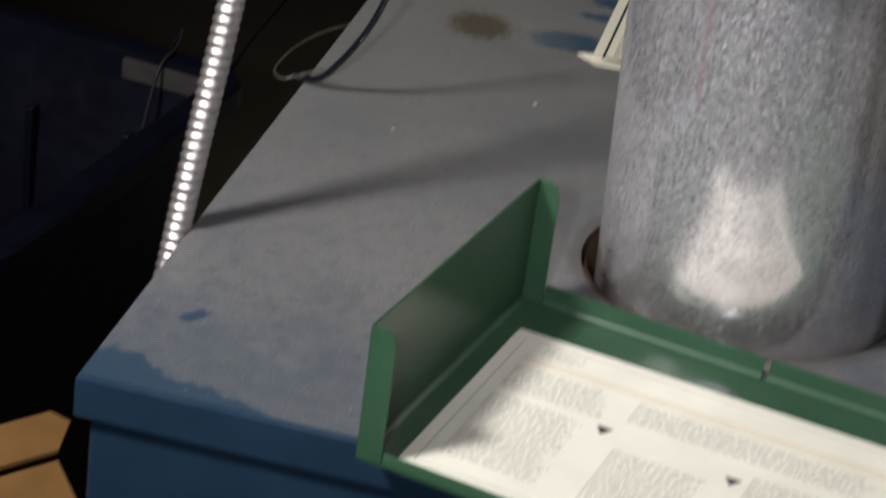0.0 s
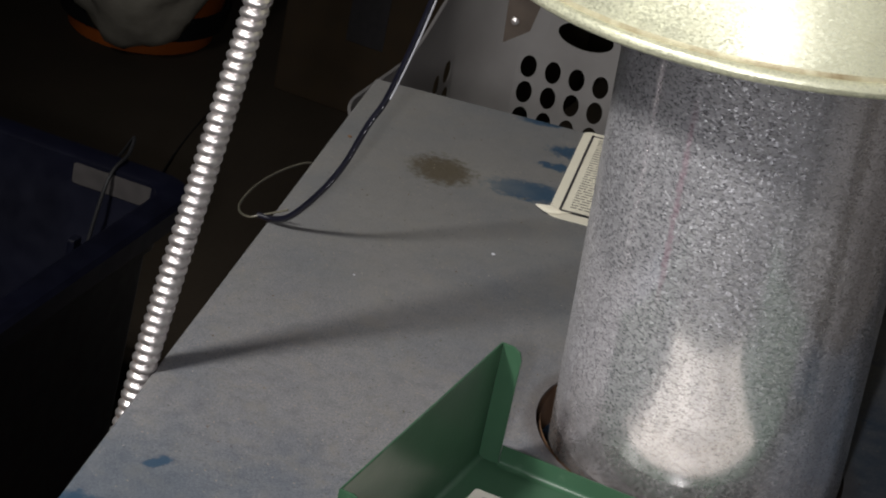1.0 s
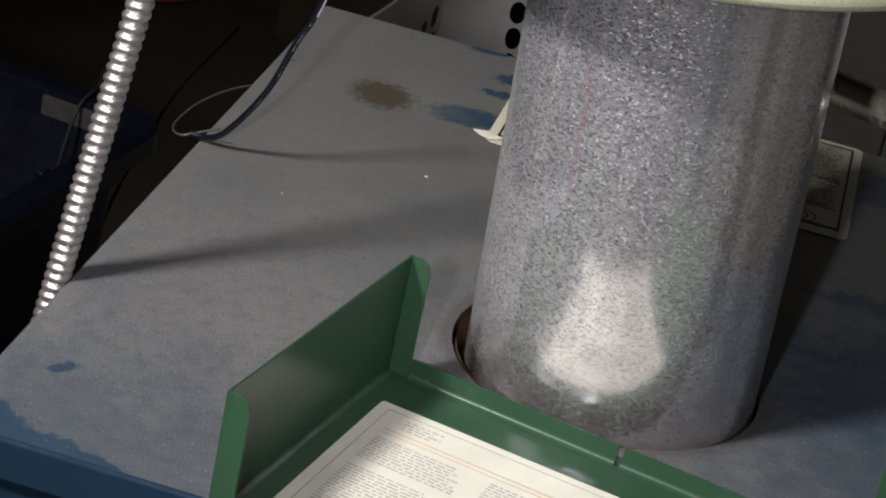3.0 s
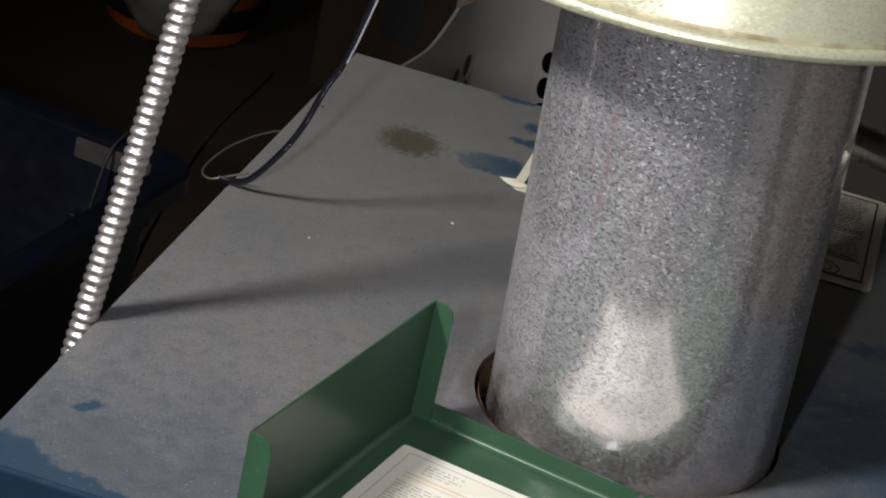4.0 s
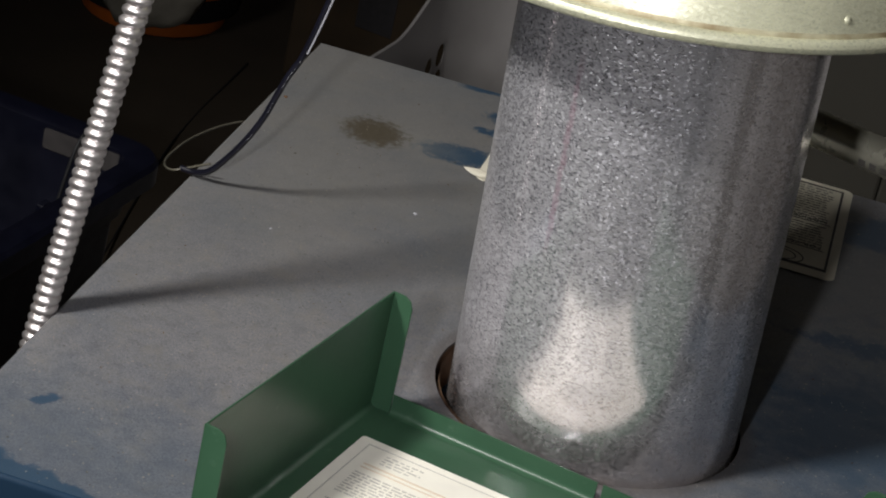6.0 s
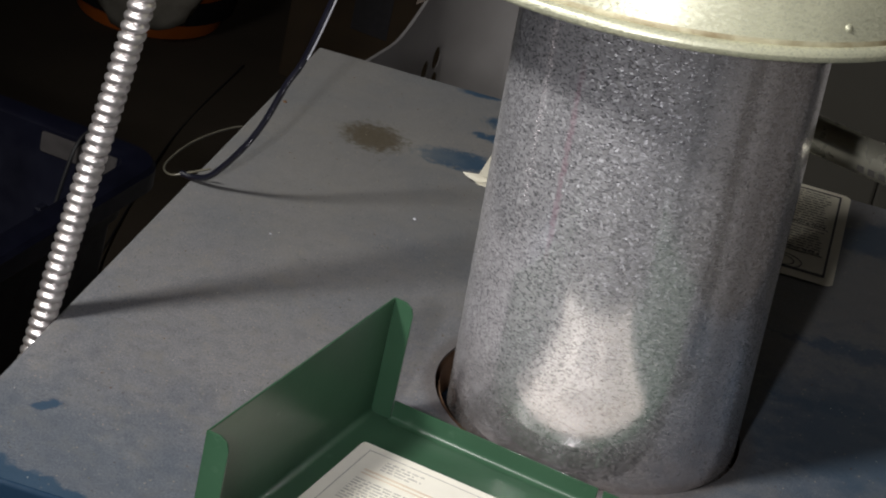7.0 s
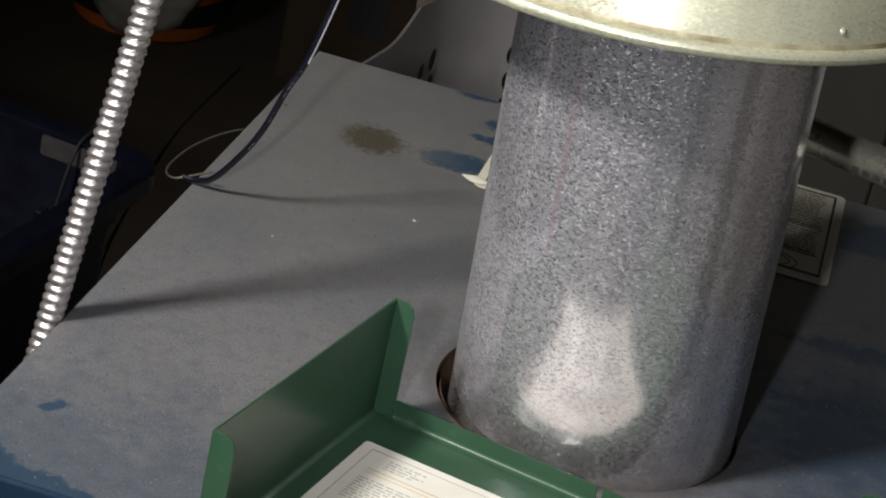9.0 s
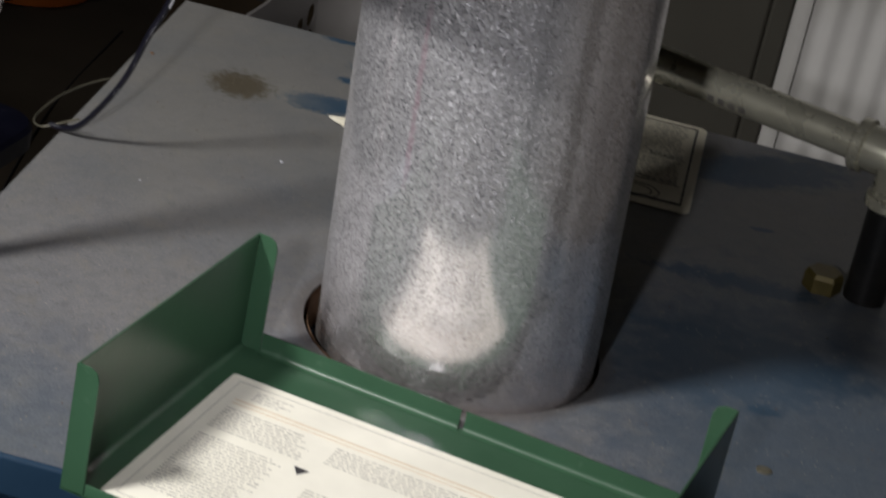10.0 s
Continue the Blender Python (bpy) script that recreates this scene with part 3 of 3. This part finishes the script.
# ---- sticker on the lid behind the flue ----
def sticker():
    ob = thing("rating_sticker", "yellowed white safety sticker with black print on the lid", "sticker", (0.149, 0.4665, 0.0005))
    lw, ld = 0.2300, 0.155
    part("sheet", plate(rounded(0, lw, 0, ld, 0.006, 5), 0.0004, m=Matrix.Translation((0, 0, 0.0004))), STICKER, ob)
    # a torn corner curls up from the lid
    curl = bmesh.new()
    rows = []
    for k in range(7):
        a = k / 6
        z = 0.0009 + 0.0045 * a * a
        rows.append([curl.verts.new((0.004 - 0.012 * a + 0.010 * q, 0.002 - 0.002 * a + 0.009 * q * (1 - 0.6 * a), z)) for q in (0.0, 0.5, 1.0)])
    for a, b in zip(rows, rows[1:]):
        for k in range(2):
            curl.faces.new((a[k], a[k + 1], b[k + 1], b[k]))
    got = bmesh.ops.extrude_face_region(curl, geom=curl.faces[:])
    bmesh.ops.translate(curl, verts=[v for v in got["geom"] if isinstance(v, bmesh.types.BMVert)], vec=(0, 0, 0.0003))
    part("torn_corner", curl, STICKER, ob, "torn corner curling up")
    frame_bm = bmesh.new()
    for b in ((0.006, 0.0075, 0.010, ld - 0.006), (lw - 0.0075, lw - 0.006, 0.010, ld - 0.006), (0.006, lw - 0.006, 0.010, 0.0135), (0.006, lw - 0.006, ld - 0.0075, ld - 0.006)):
        box(*b, 0.0006, 0.0008, 0, frame_bm)
    part("border", frame_bm, INK, ob)
    rnd = random.Random(7)
    rows = bmesh.new()
    for x0, x1, y0, y1 in ((0.012, 0.07, 0.02, 0.145), (0.15, 0.218, 0.088, 0.147), (0.15, 0.218, 0.045, 0.080)):
        y = y0
        while y < y1:
            x = x0
            while x < x1 - 0.003:
                n = rnd.uniform(0.002, 0.008)
                box(x, min(x + n, x1), y, y + 0.0009, 0.0006, 0.0008, 0, rows)
                x += n + 0.0012
            y += 0.0042
    for y in (0.040, 0.084):
        box(0.145, 0.220, y, y + 0.0008, 0.0006, 0.0008, 0, rows)
    part("fine_print", rows, DARKINK, ob)["kind"] = "stuff"
    seal = bmesh.new()
    lathe([(0.017, 0.0006), (0.017, 0.0008), (0.0162, 0.0008), (0.0162, 0.0006)], 36, seal, Matrix.Translation((0.192, 0.021, 0)) @ Matrix.Diagonal((1, 0.7, 1, 1)))
    lathe([(0.012, 0.0006), (0.012, 0.0008), (0.0113, 0.0008), (0.0113, 0.0006)], 36, seal, Matrix.Translation((0.192, 0.021, 0)) @ Matrix.Diagonal((1, 0.7, 1, 1)))
    part("seal", seal, INK, ob)
    for txt, y in (("FOR YOUR SAFETY", 0.0405), ("NOTICE", 0.0845)):
        cu = bpy.data.curves.new("words", "FONT")
        cu.body, cu.size, cu.extrude = txt, 0.0062, 0.00008
        word = new("lettering", cu)
        deps = bpy.context.evaluated_depsgraph_get()
        me = bpy.data.meshes.new_from_object(word.evaluated_get(deps))
        bpy.data.objects.remove(word)
        me.materials.append(INK)
        o = new("lettering", me)
        o.parent = ob
        o.matrix_basis = pose(0.218, y + 0.0058, 0.0009, 0, 0, 180)
        o["label"] = "upside-down black capital letters"


sticker()


# ---- conduit and cables beside the cabinet ----
def conduit():
    pts = [(-0.075, 0.19, FLOOR + 0.02), (-0.055, 0.178, -0.5), (-0.030, 0.150, -0.2), (-0.0056, 0.1532, 0.0), (0.0070, 0.1596, 0.1), (0.0198, 0.1650, 0.2), (0.0323, 0.1700, 0.3), (0.046, 0.176, 0.428), (0.09, 0.22, 0.7), (0.14, 0.28, 1.05), (0.15, 0.3, CEILING)]
    path = resample(spline(pts, 24), 0.00060)
    pitch = 0.0056

    def ridge(run, a):
        s = (run / pitch - a / (2 * math.pi)) % 1.0
        return 0.0047 + 0.0022 * max(0.0, math.sin(math.pi * s)) ** 0.6

    ob = part("flexible_conduit", sweep(path, ridge, 20), STEEL, smooth=60)
    tagged(ob, "bright flexible spiral steel conduit running up beside the cabinet", "conduit")


def cables():
    path = spline([(0.16, 0.32, CEILING), (0.13, 0.315, 0.7), (0.10, 0.322, 0.3), (0.082, 0.325, 0.2), (0.0712, 0.3273, 0.1451), (0.0606, 0.3305, 0.1037), (0.0528, 0.3312, 0.0849), (0.043, 0.3335, 0.0567), (0.032, 0.3370, 0.0354), (0.0157, 0.3468, 0.0117), (0.0042, 0.3528, 0.0037), (-0.006, 0.356, 0.0022)], 10)
    ob = tagged(thing("power_cable", "dark blue power cable with a modelled pale sheen, over the lid's edge", "cable"))
    part("cable", sweep(path, 0.0019, 12), BLUECABLE, ob, "", 60)
    # pale strip along the cable's upper run stands for its sheen
    off = [p + Vector((0.0021, -0.0019, 0.0004)) for p in path]
    hi = [p for p in off if p.z > 0.103]
    part("sheen_and_print_white", sweep(hi, 0.00055, 8), SHEENPRINT, ob, "thin white strip added along the cable for its sheen", 60)
    # worn white print along the jacket
    line = resample([p + Vector((0.0007, -0.0018, 0.0)) for p in path if 0.012 < p.z < 0.10], 0.0006)
    rnd, k = random.Random(3), 0
    while k < len(line) - 8:
        n = rnd.choice((2, 3, 4, 6))
        if rnd.random() < 0.62:
            part("print_mark", sweep(line[k:k + n], 0.00015, 6), SHEENPRINT, ob)
        k += n + rnd.choice((1, 2, 4))
    # loop of thin pale wire hanging off the edge
    loop = spline([(0.012, 0.352, 0.012), (-0.002, 0.355, 0.004), (-0.011, 0.355, 0.0), (-0.0205, 0.370, -0.005), (-0.0265, 0.397, -0.0105), (-0.0255, 0.435, -0.013), (-0.017, 0.475, -0.016), (-0.006, 0.497, -0.02), (0.003, 0.50, -0.04)], 10)
    ob = part("wire_loop", sweep([p for p in loop if p.x < -0.003 or p.z > 0.002], 0.0007, 8), CLEARWIRE, smooth=60)
    tagged(ob, "loop of thin pale wire hanging off the cabinet edge", "wire")


conduit()
cables()


# ---- gas pipe at the right ----
def gas_pipe():
    ob = thing("gas_pipe", "grey galvanised gas pipe with an elbow down to the cabinet", "gas pipe")
    foot = Vector((0.4915, 0.4040, 0.0))
    z = 0.0945
    far = Vector((0.3375, 0.4655, z))
    bend = Vector((foot.x, foot.y, z))
    way = (far - bend).normalized()
    part("pipe_run", sweep([bend + way * 0.018, far, far + way * 0.05], 0.0112, 28), IRON, ob, "", 40)
    elbow = [bend + way * 0.030, bend + way * 0.012] + [bend + way * 0.012 * (1 - s) ** 2 + Vector((0, 0, -0.012)) * s * s for s in (0.3, 0.6)] + [bend - Vector((0, 0, 0.012)), bend - Vector((0, 0, 0.030))]
    part("elbow", sweep(elbow, 0.0142, 28), IRON, ob, "", 50)
    for c, d in ((bend + way * 0.027, way), (bend - Vector((0, 0, 0.027)), Vector((0, 0, -1)))):
        part("elbow_band", sweep([c - d * 0.004, c - d * 0.003, c + d * 0.003, c + d * 0.004], lambda run, a: 0.0164 if 0.0009 < run < 0.0071 else 0.0152, 28), IRON, ob, "", 40)
    part("drop", sweep([foot + Vector((0, 0, 0.003)), foot + Vector((0, 0, z - 0.02))], 0.0125, 28), BLACKPIPE, ob, "black iron drop pipe", 40)
    # stencilled mark on the run
    mark, side = bmesh.new(), way.cross(Vector((0, 0, 1))).normalized()
    for k in range(4):
        a0, a1 = 0.100 + 0.007 * k, 0.1045 + 0.007 * k
        rows = [[mark.verts.new(bend + way * a + (side * math.cos(q) * sgn + Vector((0, 0, 1)) * math.sin(q)) * 0.01135) for q in (radians(-38), radians(-28), radians(-20), radians(-12))] for a in (a0, a1) for sgn in (1 if side.y < 0 else -1,)]
        for q in range(3):
            mark.faces.new((rows[0][q], rows[0][q + 1], rows[1][q + 1], rows[1][q]))
    part("stencil_mark", mark, DARKINK, ob, "worn dark stencilled mark", 40)
    nut = lathe([(0.0, 0.012), (0.0105, 0.012), (0.0120, 0.009), (0.0120, 0.0), (0.0, 0.0)], 6, m=Matrix.Translation((foot.x - 0.0255, foot.y + 0.004, 0.0008)))
    tagged(part("brass_nut", nut, BRASS), "dull yellow brass nut lying beside the gas pipe", "nut")


gas_pipe()


# ---- laundry basket behind the cabinet ----
def basket():
    """A tapered plastic basket with handle and rows of oval holes through its walls."""
    ob = thing("laundry_basket", "white plastic laundry hamper with oval holes, empty", "laundry basket", (-0.1245, 1.954, -0.323), -9.0)
    ob.scale = (1.25, 1.25, 1.25)
    w, d, h, r = 0.36, 0.40, (-0.323 - FLOOR) / 1.25 - 0.003, 0.085

    # a wall sheet laid out by the length round the rim, holes left out of its grid, then wrapped
    outline = rounded(0, w, -d, 0, r, 10)
    cum = [0.0]
    for a, b in zip(outline, outline[1:] + outline[:1]):
        cum.append(cum[-1] + math.hypot(b[0] - a[0], b[1] - a[1]))
    total = cum[-1]

    def at(s):
        s %= total
        for k in range(len(outline)):
            if cum[k] <= s <= cum[k + 1]:
                t = (s - cum[k]) / max(1e-9, cum[k + 1] - cum[k])
                a, b = outline[k], outline[(k + 1) % len(outline)]
                return Vector((a[0] + (b[0] - a[0]) * t, a[1] + (b[1] - a[1]) * t, 0))

    centre = Vector((w / 2, -d / 2, 0))

    def wrap(s, z, push=0.0):
        p = at(s)
        k = 1 - 0.22 * (-z / h)
        q = centre + (p - centre) * k
        out = (p - centre).normalized()
        # the rim dips along the two long sides
        e = min(1.0, max(0.0, (-p.y - 0.05) / 0.15))
        dip = 0.058 * e * e * (3 - 2 * e) * max(0.0, 1 + z / 0.25)
        return Vector((q.x + out.x * push, q.y + out.y * push, z - dip))

    # cells of 27 mm round and 27 mm high, each with a hole
    n = round(total / 0.0275)
    step = total / n
    bm = bmesh.new()
    rows = [(-0.080 - 0.0275 * k, -0.1075 - 0.0275 * k) for k in range(5)]

    def quad(s0, s1, z0, z1):
        bm.faces.new([bm.verts.new(wrap(s, z)) for s, z in ((s0, z0), (s1, z0), (s1, z1), (s0, z1))])

    def holed(s0, s1, z0, z1, rs, rz):
        sc, zc, m = (s0 + s1) / 2, (z0 + z1) / 2, 24
        inner, edge = [], []
        for k in range(m):
            a = 2 * math.pi * k / m + math.pi / 4
            c, q = math.cos(a), math.sin(a)
            inner.append(bm.verts.new(wrap(sc + rs * c, zc + rz * q)))
            f = 1 / max(abs(c), abs(q))
            edge.append(bm.verts.new(wrap(sc + (s1 - s0) / 2 * c * f, zc + (z0 - z1) / 2 * q * f)))
        for k in range(m):
            bm.faces.new((edge[k], edge[(k + 1) % m], inner[(k + 1) % m], inner[k]))

    corner = math.pi / 2 * r

    def inside(s0, s1):
        """Whether a stretch of the rim lies on a straight side, clear of the corners."""
        for k in range(5):
            p = at(s0 + (s1 - s0) * k / 4)
            if min(abs(p.x), abs(p.x - w)) > 0.001 and min(abs(p.y), abs(p.y + d)) > 0.001:
                return False
        return True

    open_cells = [k for k in range(n) if inside(k * step + 0.012, (k + 1) * step - 0.012) or inside((k - 1) * step + 0.012, k * step - 0.012)]
    left_end = max(k for k in open_cells if (k + 0.5) * step < corner + w - 2 * r + 0.04)
    handle = (left_end - 3, left_end - 2, left_end - 1)
    for k in range(n):
        s0, s1 = k * step, (k + 1) * step
        for z0, z1 in ((-0.2175, -0.4), (-0.4, -h)):
            quad(s0, s1, z0, z1)
        if k == handle[0]:
            holed(s0, s0 + 3 * step, -0.030, -0.066, 0.031, 0.0135)
            quad(s0, s0 + 3 * step, 0.0, -0.030)
            quad(s0, s0 + 3 * step, -0.066, -0.080)
        elif k not in handle:
            quad(s0, s1, 0.0, -0.030)
            quad(s0, s1, -0.030, -0.066)
            quad(s0, s1, -0.066, -0.080)
        for z0, z1 in rows:
            if k in open_cells:
                holed(s0, s1, z0, z1, 0.0090, 0.0118)
            else:
                quad(s0, s1, z0, z1)
    bmesh.ops.remove_doubles(bm, verts=bm.verts, dist=0.0004)
    got = bmesh.ops.extrude_face_region(bm, geom=bm.faces[:])
    bmesh.ops.translate(bm, verts=[v for v in got["geom"] if isinstance(v, bmesh.types.BMVert)], vec=(0, 0, 0))
    for v in [v for v in got["geom"] if isinstance(v, bmesh.types.BMVert)]:
        o = Vector((v.co.x, v.co.y, 0)) - centre
        v.co += o.normalized() * 0.002
    part("wall", bm, PLASTIC, ob, "", 40)
    rim = bmesh.new()
    pts = [wrap(total * k / 120, 0.0, 0.001) for k in range(121)]
    join(rim, sweep(pts, 0.0019, 10, cap=False))
    part("rim", rim, PLASTIC, ob, "rolled white rim", 60)
    base = bmesh.new()
    plate([(p.x, p.y) for p in [wrap(total * k / 60, -h, 0.0) for k in range(60)]], 0.003, base, Matrix.Translation((0, 0, -h)))
    part("base", base, PLASTIC, ob)
    return ob


basket()


def tote():
    """A deep plastic bin with a broad flat rim, an inner ledge and a paper label on its far wall."""
    ob = thing("storage_tote", "open navy blue plastic storage tote with a grey label", "storage bin", (-0.745, 1.088, -0.29), -9.0)
    w, d, h = 0.55, 0.445, -0.29 - FLOOR - 0.001
    wall = bmesh.new()
    prof = [(0.024, 0.0), (0.029, -0.003), (0.0305, -0.055), (0.032, -0.060), (0.055, -h), (0.051, -h), (0.031, -0.064), (0.026, -0.058), (0.022, -0.030), (0.006, -0.026), (0.0, -0.022), (0.0, -0.004), (0.004, 0.0)]
    rings = []
    for inset, z in prof:
        rings.append([wall.verts.new((x, y, z)) for x, y in rounded(inset, w - inset, -d + inset, -inset, max(0.02, 0.042 - inset), 8)])
    for a, b in zip(rings, rings[1:] + rings[:1]):
        n = len(a)
        for k in range(n):
            wall.faces.new((a[k], a[(k + 1) % n], b[(k + 1) % n], b[k]))
    part("wall", wall, NAVY, ob, "", 40)
    part("base", plate(rounded(0.056, w - 0.056, -d + 0.056, -0.056, 0.03), 0.004, m=Matrix.Translation((0, 0, -h + 0.004))), NAVY, ob)
    part("paper_label", plate(rounded(0.430, 0.512, -0.026, -0.006, 0.003), 0.001, m=Matrix(((1, 0, 0, 0), (0, 0, -1, -0.0312), (0, 1, 0, 0), (0, 0, 0, 1)))), LABELGREY, ob, "grey paper label")
    for x in (0.1, 0.34, 0.44):
        part("rib", box(x, x + 0.008, -0.046, -0.030, -h + 0.01, -0.075, 0.002), NAVY, ob)
    return ob


tote()


def open_carton():
    """A narrow carton whose top flaps stick out past its end."""
    ob = thing("open_carton", "open brown cardboard carton with loose flaps, beside the cabinet", "cardboard box", (-0.196, 0.408, FLOOR), 51)
    top = -0.35 - FLOOR
    body = bmesh.new()
    for b in ((-0.33, -0.02, 0.0, 0.004), (-0.33, -0.02, 0.116, 0.12), (-0.33, -0.326, 0.004, 0.116), (-0.024, -0.02, 0.004, 0.116), (-0.326, -0.024, 0.004, 0.116)):
        box(*b, 0.0, 0.004 if b[0] == -0.326 else top - 0.005, 0.0008, body)
    part("body", body, CARD, ob)
    part("flap", plate([(-0.33, 0.001), (0.047, 0.002), (0.072, 0.030), (0.066, 0.048), (-0.33, 0.050)], 0.004, m=Matrix.Translation((0, 0, top)), bevel=0.0006), CARD, ob)
    part("flap", plate([(-0.33, -0.001), (0.045, -0.001), (0.040, -0.075), (-0.33, -0.075)], 0.004, m=pose(0, 0, top - 0.006, 24, 0, 0), bevel=0.0006), CARD, ob)
    return ob


open_carton()


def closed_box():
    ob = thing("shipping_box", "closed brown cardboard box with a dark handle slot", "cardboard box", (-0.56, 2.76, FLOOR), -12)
    part("carton", box(0, 0.42, 0, 0.4, 0, 0.5, 0.004), DIMCARD, ob)
    # black plate for the slot's unlit inside
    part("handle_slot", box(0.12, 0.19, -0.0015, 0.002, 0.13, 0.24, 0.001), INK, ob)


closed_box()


def bucket():
    ob = thing("orange_bucket", "orange plastic tub lined with a grey cloth bag", "tub", (-0.845, 2.88, FLOOR))
    part("tub", lathe([(0.0, 0.004), (0.13, 0.004), (0.17, 0.22), (0.176, 0.225), (0.176, 0.235), (0.168, 0.235), (0.126, 0.0), (0.0, 0.0)], 48), ORANGE, ob, "", 40)
    bag = bmesh.new()
    bmesh.ops.create_icosphere(bag, subdivisions=4, radius=0.14)
    for v in bag.verts:
        k = 1 + 0.18 * noise.noise(v.co * 14) + 0.1 * noise.noise(v.co * 31)
        v.co = Vector((v.co.x * k + 0.038, v.co.y * k - 0.13, v.co.z * 1.25 * k + 0.21))
    part("band", lathe([(0.1395, 0.03), (0.147, 0.033), (0.153, 0.07), (0.147, 0.075)], 48), BLACKRUBBER, ob, "black rubber band", 40)
    part("bag", bag, BAG, ob, "crumpled grey cloth bag", 60)


bucket()


def floor_cord():
    path = spline([(-0.62, 2.75, FLOOR + 0.003), (-0.61, 2.35, FLOOR + 0.003), (-0.52, 1.75, FLOOR + 0.05), (-0.385, 1.25, -0.47), (-0.300, 1.075, -0.30), (-0.283, 1.015, -0.2865), (-0.286, 0.982, -0.292), (-0.290, 0.969, -0.32), (-0.300, 0.960, -0.40)], 12)
    tagged(part("power_cord", sweep(path, 0.0018, 8), BLACKRUBBER, smooth=60), "black power cord hanging over the tote's rim", "cord")


floor_cord()


# ---- doors behind the gas pipe ----
def doors():
    ob = thing("utility_door", "white painted board door beside a grey door leaf", "door", (0.0, 0.0, FLOOR))
    y = 1.02
    x = 0.4295
    for wide in (0.0155, 0.088, 0.088, 0.088, 0.088, 0.088, 0.088):
        # a board with a gently fluted face
        x1, n = x + wide - 0.0012, max(4, int(wide / 0.0022))
        face = [(x1 + (x - x1) * k / n, y + 0.0013 * math.sin((x1 + (x - x1) * k / n) * 2 * math.pi / 0.0235)) for k in range(n + 1)]
        part("board", plate([(x, y + 0.022), (x1, y + 0.022)] + face, 2.08, m=Matrix.Translation((0, 0, 2.1))), WHITEPAINT, ob, "", 40)
        x += wide
    part("edge_strip", box(0.4105, 0.4285, y + 0.004, y + 0.026, 0.02, 2.1, 0.002), GREYPAINT, ob)
    part("grey_leaf", box(0.29, 0.4100, y + 0.010, y + 0.036, 0.02, 2.1, 0.003), GREYPAINT, ob, "dull grey door leaf")
    part("hinge", box(0.4070, 0.4115, y - 0.002, y + 0.008, 0.895, 0.930, 0.001), BLACKPIPE, ob, "dark steel hinge")


doors()


# ---- grit and flakes on the lid ----
def grit():
    rnd = random.Random(11)
    for name, mat, count, label in (("pale_grit", CLEARWIRE, 90, "scattered pale grit and paint flakes on the lid"), ("dark_grit", RUST, 120, "scattered dark grit on the lid")):
        bm = bmesh.new()
        for k in range(count):
            for _ in range(20):
                x, y = rnd.uniform(0.01, 0.55), rnd.uniform(0.02, 0.615)
                if name == "pale_grit" and k % 7 == 0:
                    x, y = rnd.gauss(0.060, 0.012), rnd.gauss(0.412, 0.012)
                if math.hypot(x - HOLE[0], y - HOLE[1]) > 0.086 and not (0.12 < x < 0.43 and y < 0.17) and not (0.145 < x < 0.385 and y > 0.46):
                    break
            else:
                continue
            s = rnd.choice((0.0003, 0.0004, 0.0005, 0.0005, 0.0008 if name == "pale_grit" else 0.0006))
            own = bmesh.new()
            bmesh.ops.create_icosphere(own, subdivisions=1, radius=s * 0.8)
            join(bm, own, Matrix.Translation((x, y, s * 0.3)) @ Euler((0, 0, rnd.uniform(0, 6))).to_matrix().to_4x4() @ Matrix.Diagonal((rnd.uniform(0.8, 2.0), 1, 0.5, 1)))
        tagged(part(name, bm, mat), label, "grit", kind="stuff")
    for x, y, s, mat in ((0.1303, 0.3912, 0.0011, SHEENPRINT), (0.0632, 0.3167, 0.0007, SHEENPRINT), (0.0106, 0.5087, 0.0013, RUST)):
        own = bmesh.new()
        bmesh.ops.create_icosphere(own, subdivisions=2, radius=s)
        for v in own.verts:
            v.co = v.co * (1 + 0.35 * noise.noise(v.co * 900))
        bmesh.ops.transform(own, verts=own.verts, matrix=Matrix.Translation((x, y, s * 0.4)) @ Matrix.Diagonal((1.2, 0.9, 0.6, 1)))
        tagged(part("paint_flake", own, mat), "tiny flake of debris lying on the lid", "debris", "flakes on the lid")


grit()
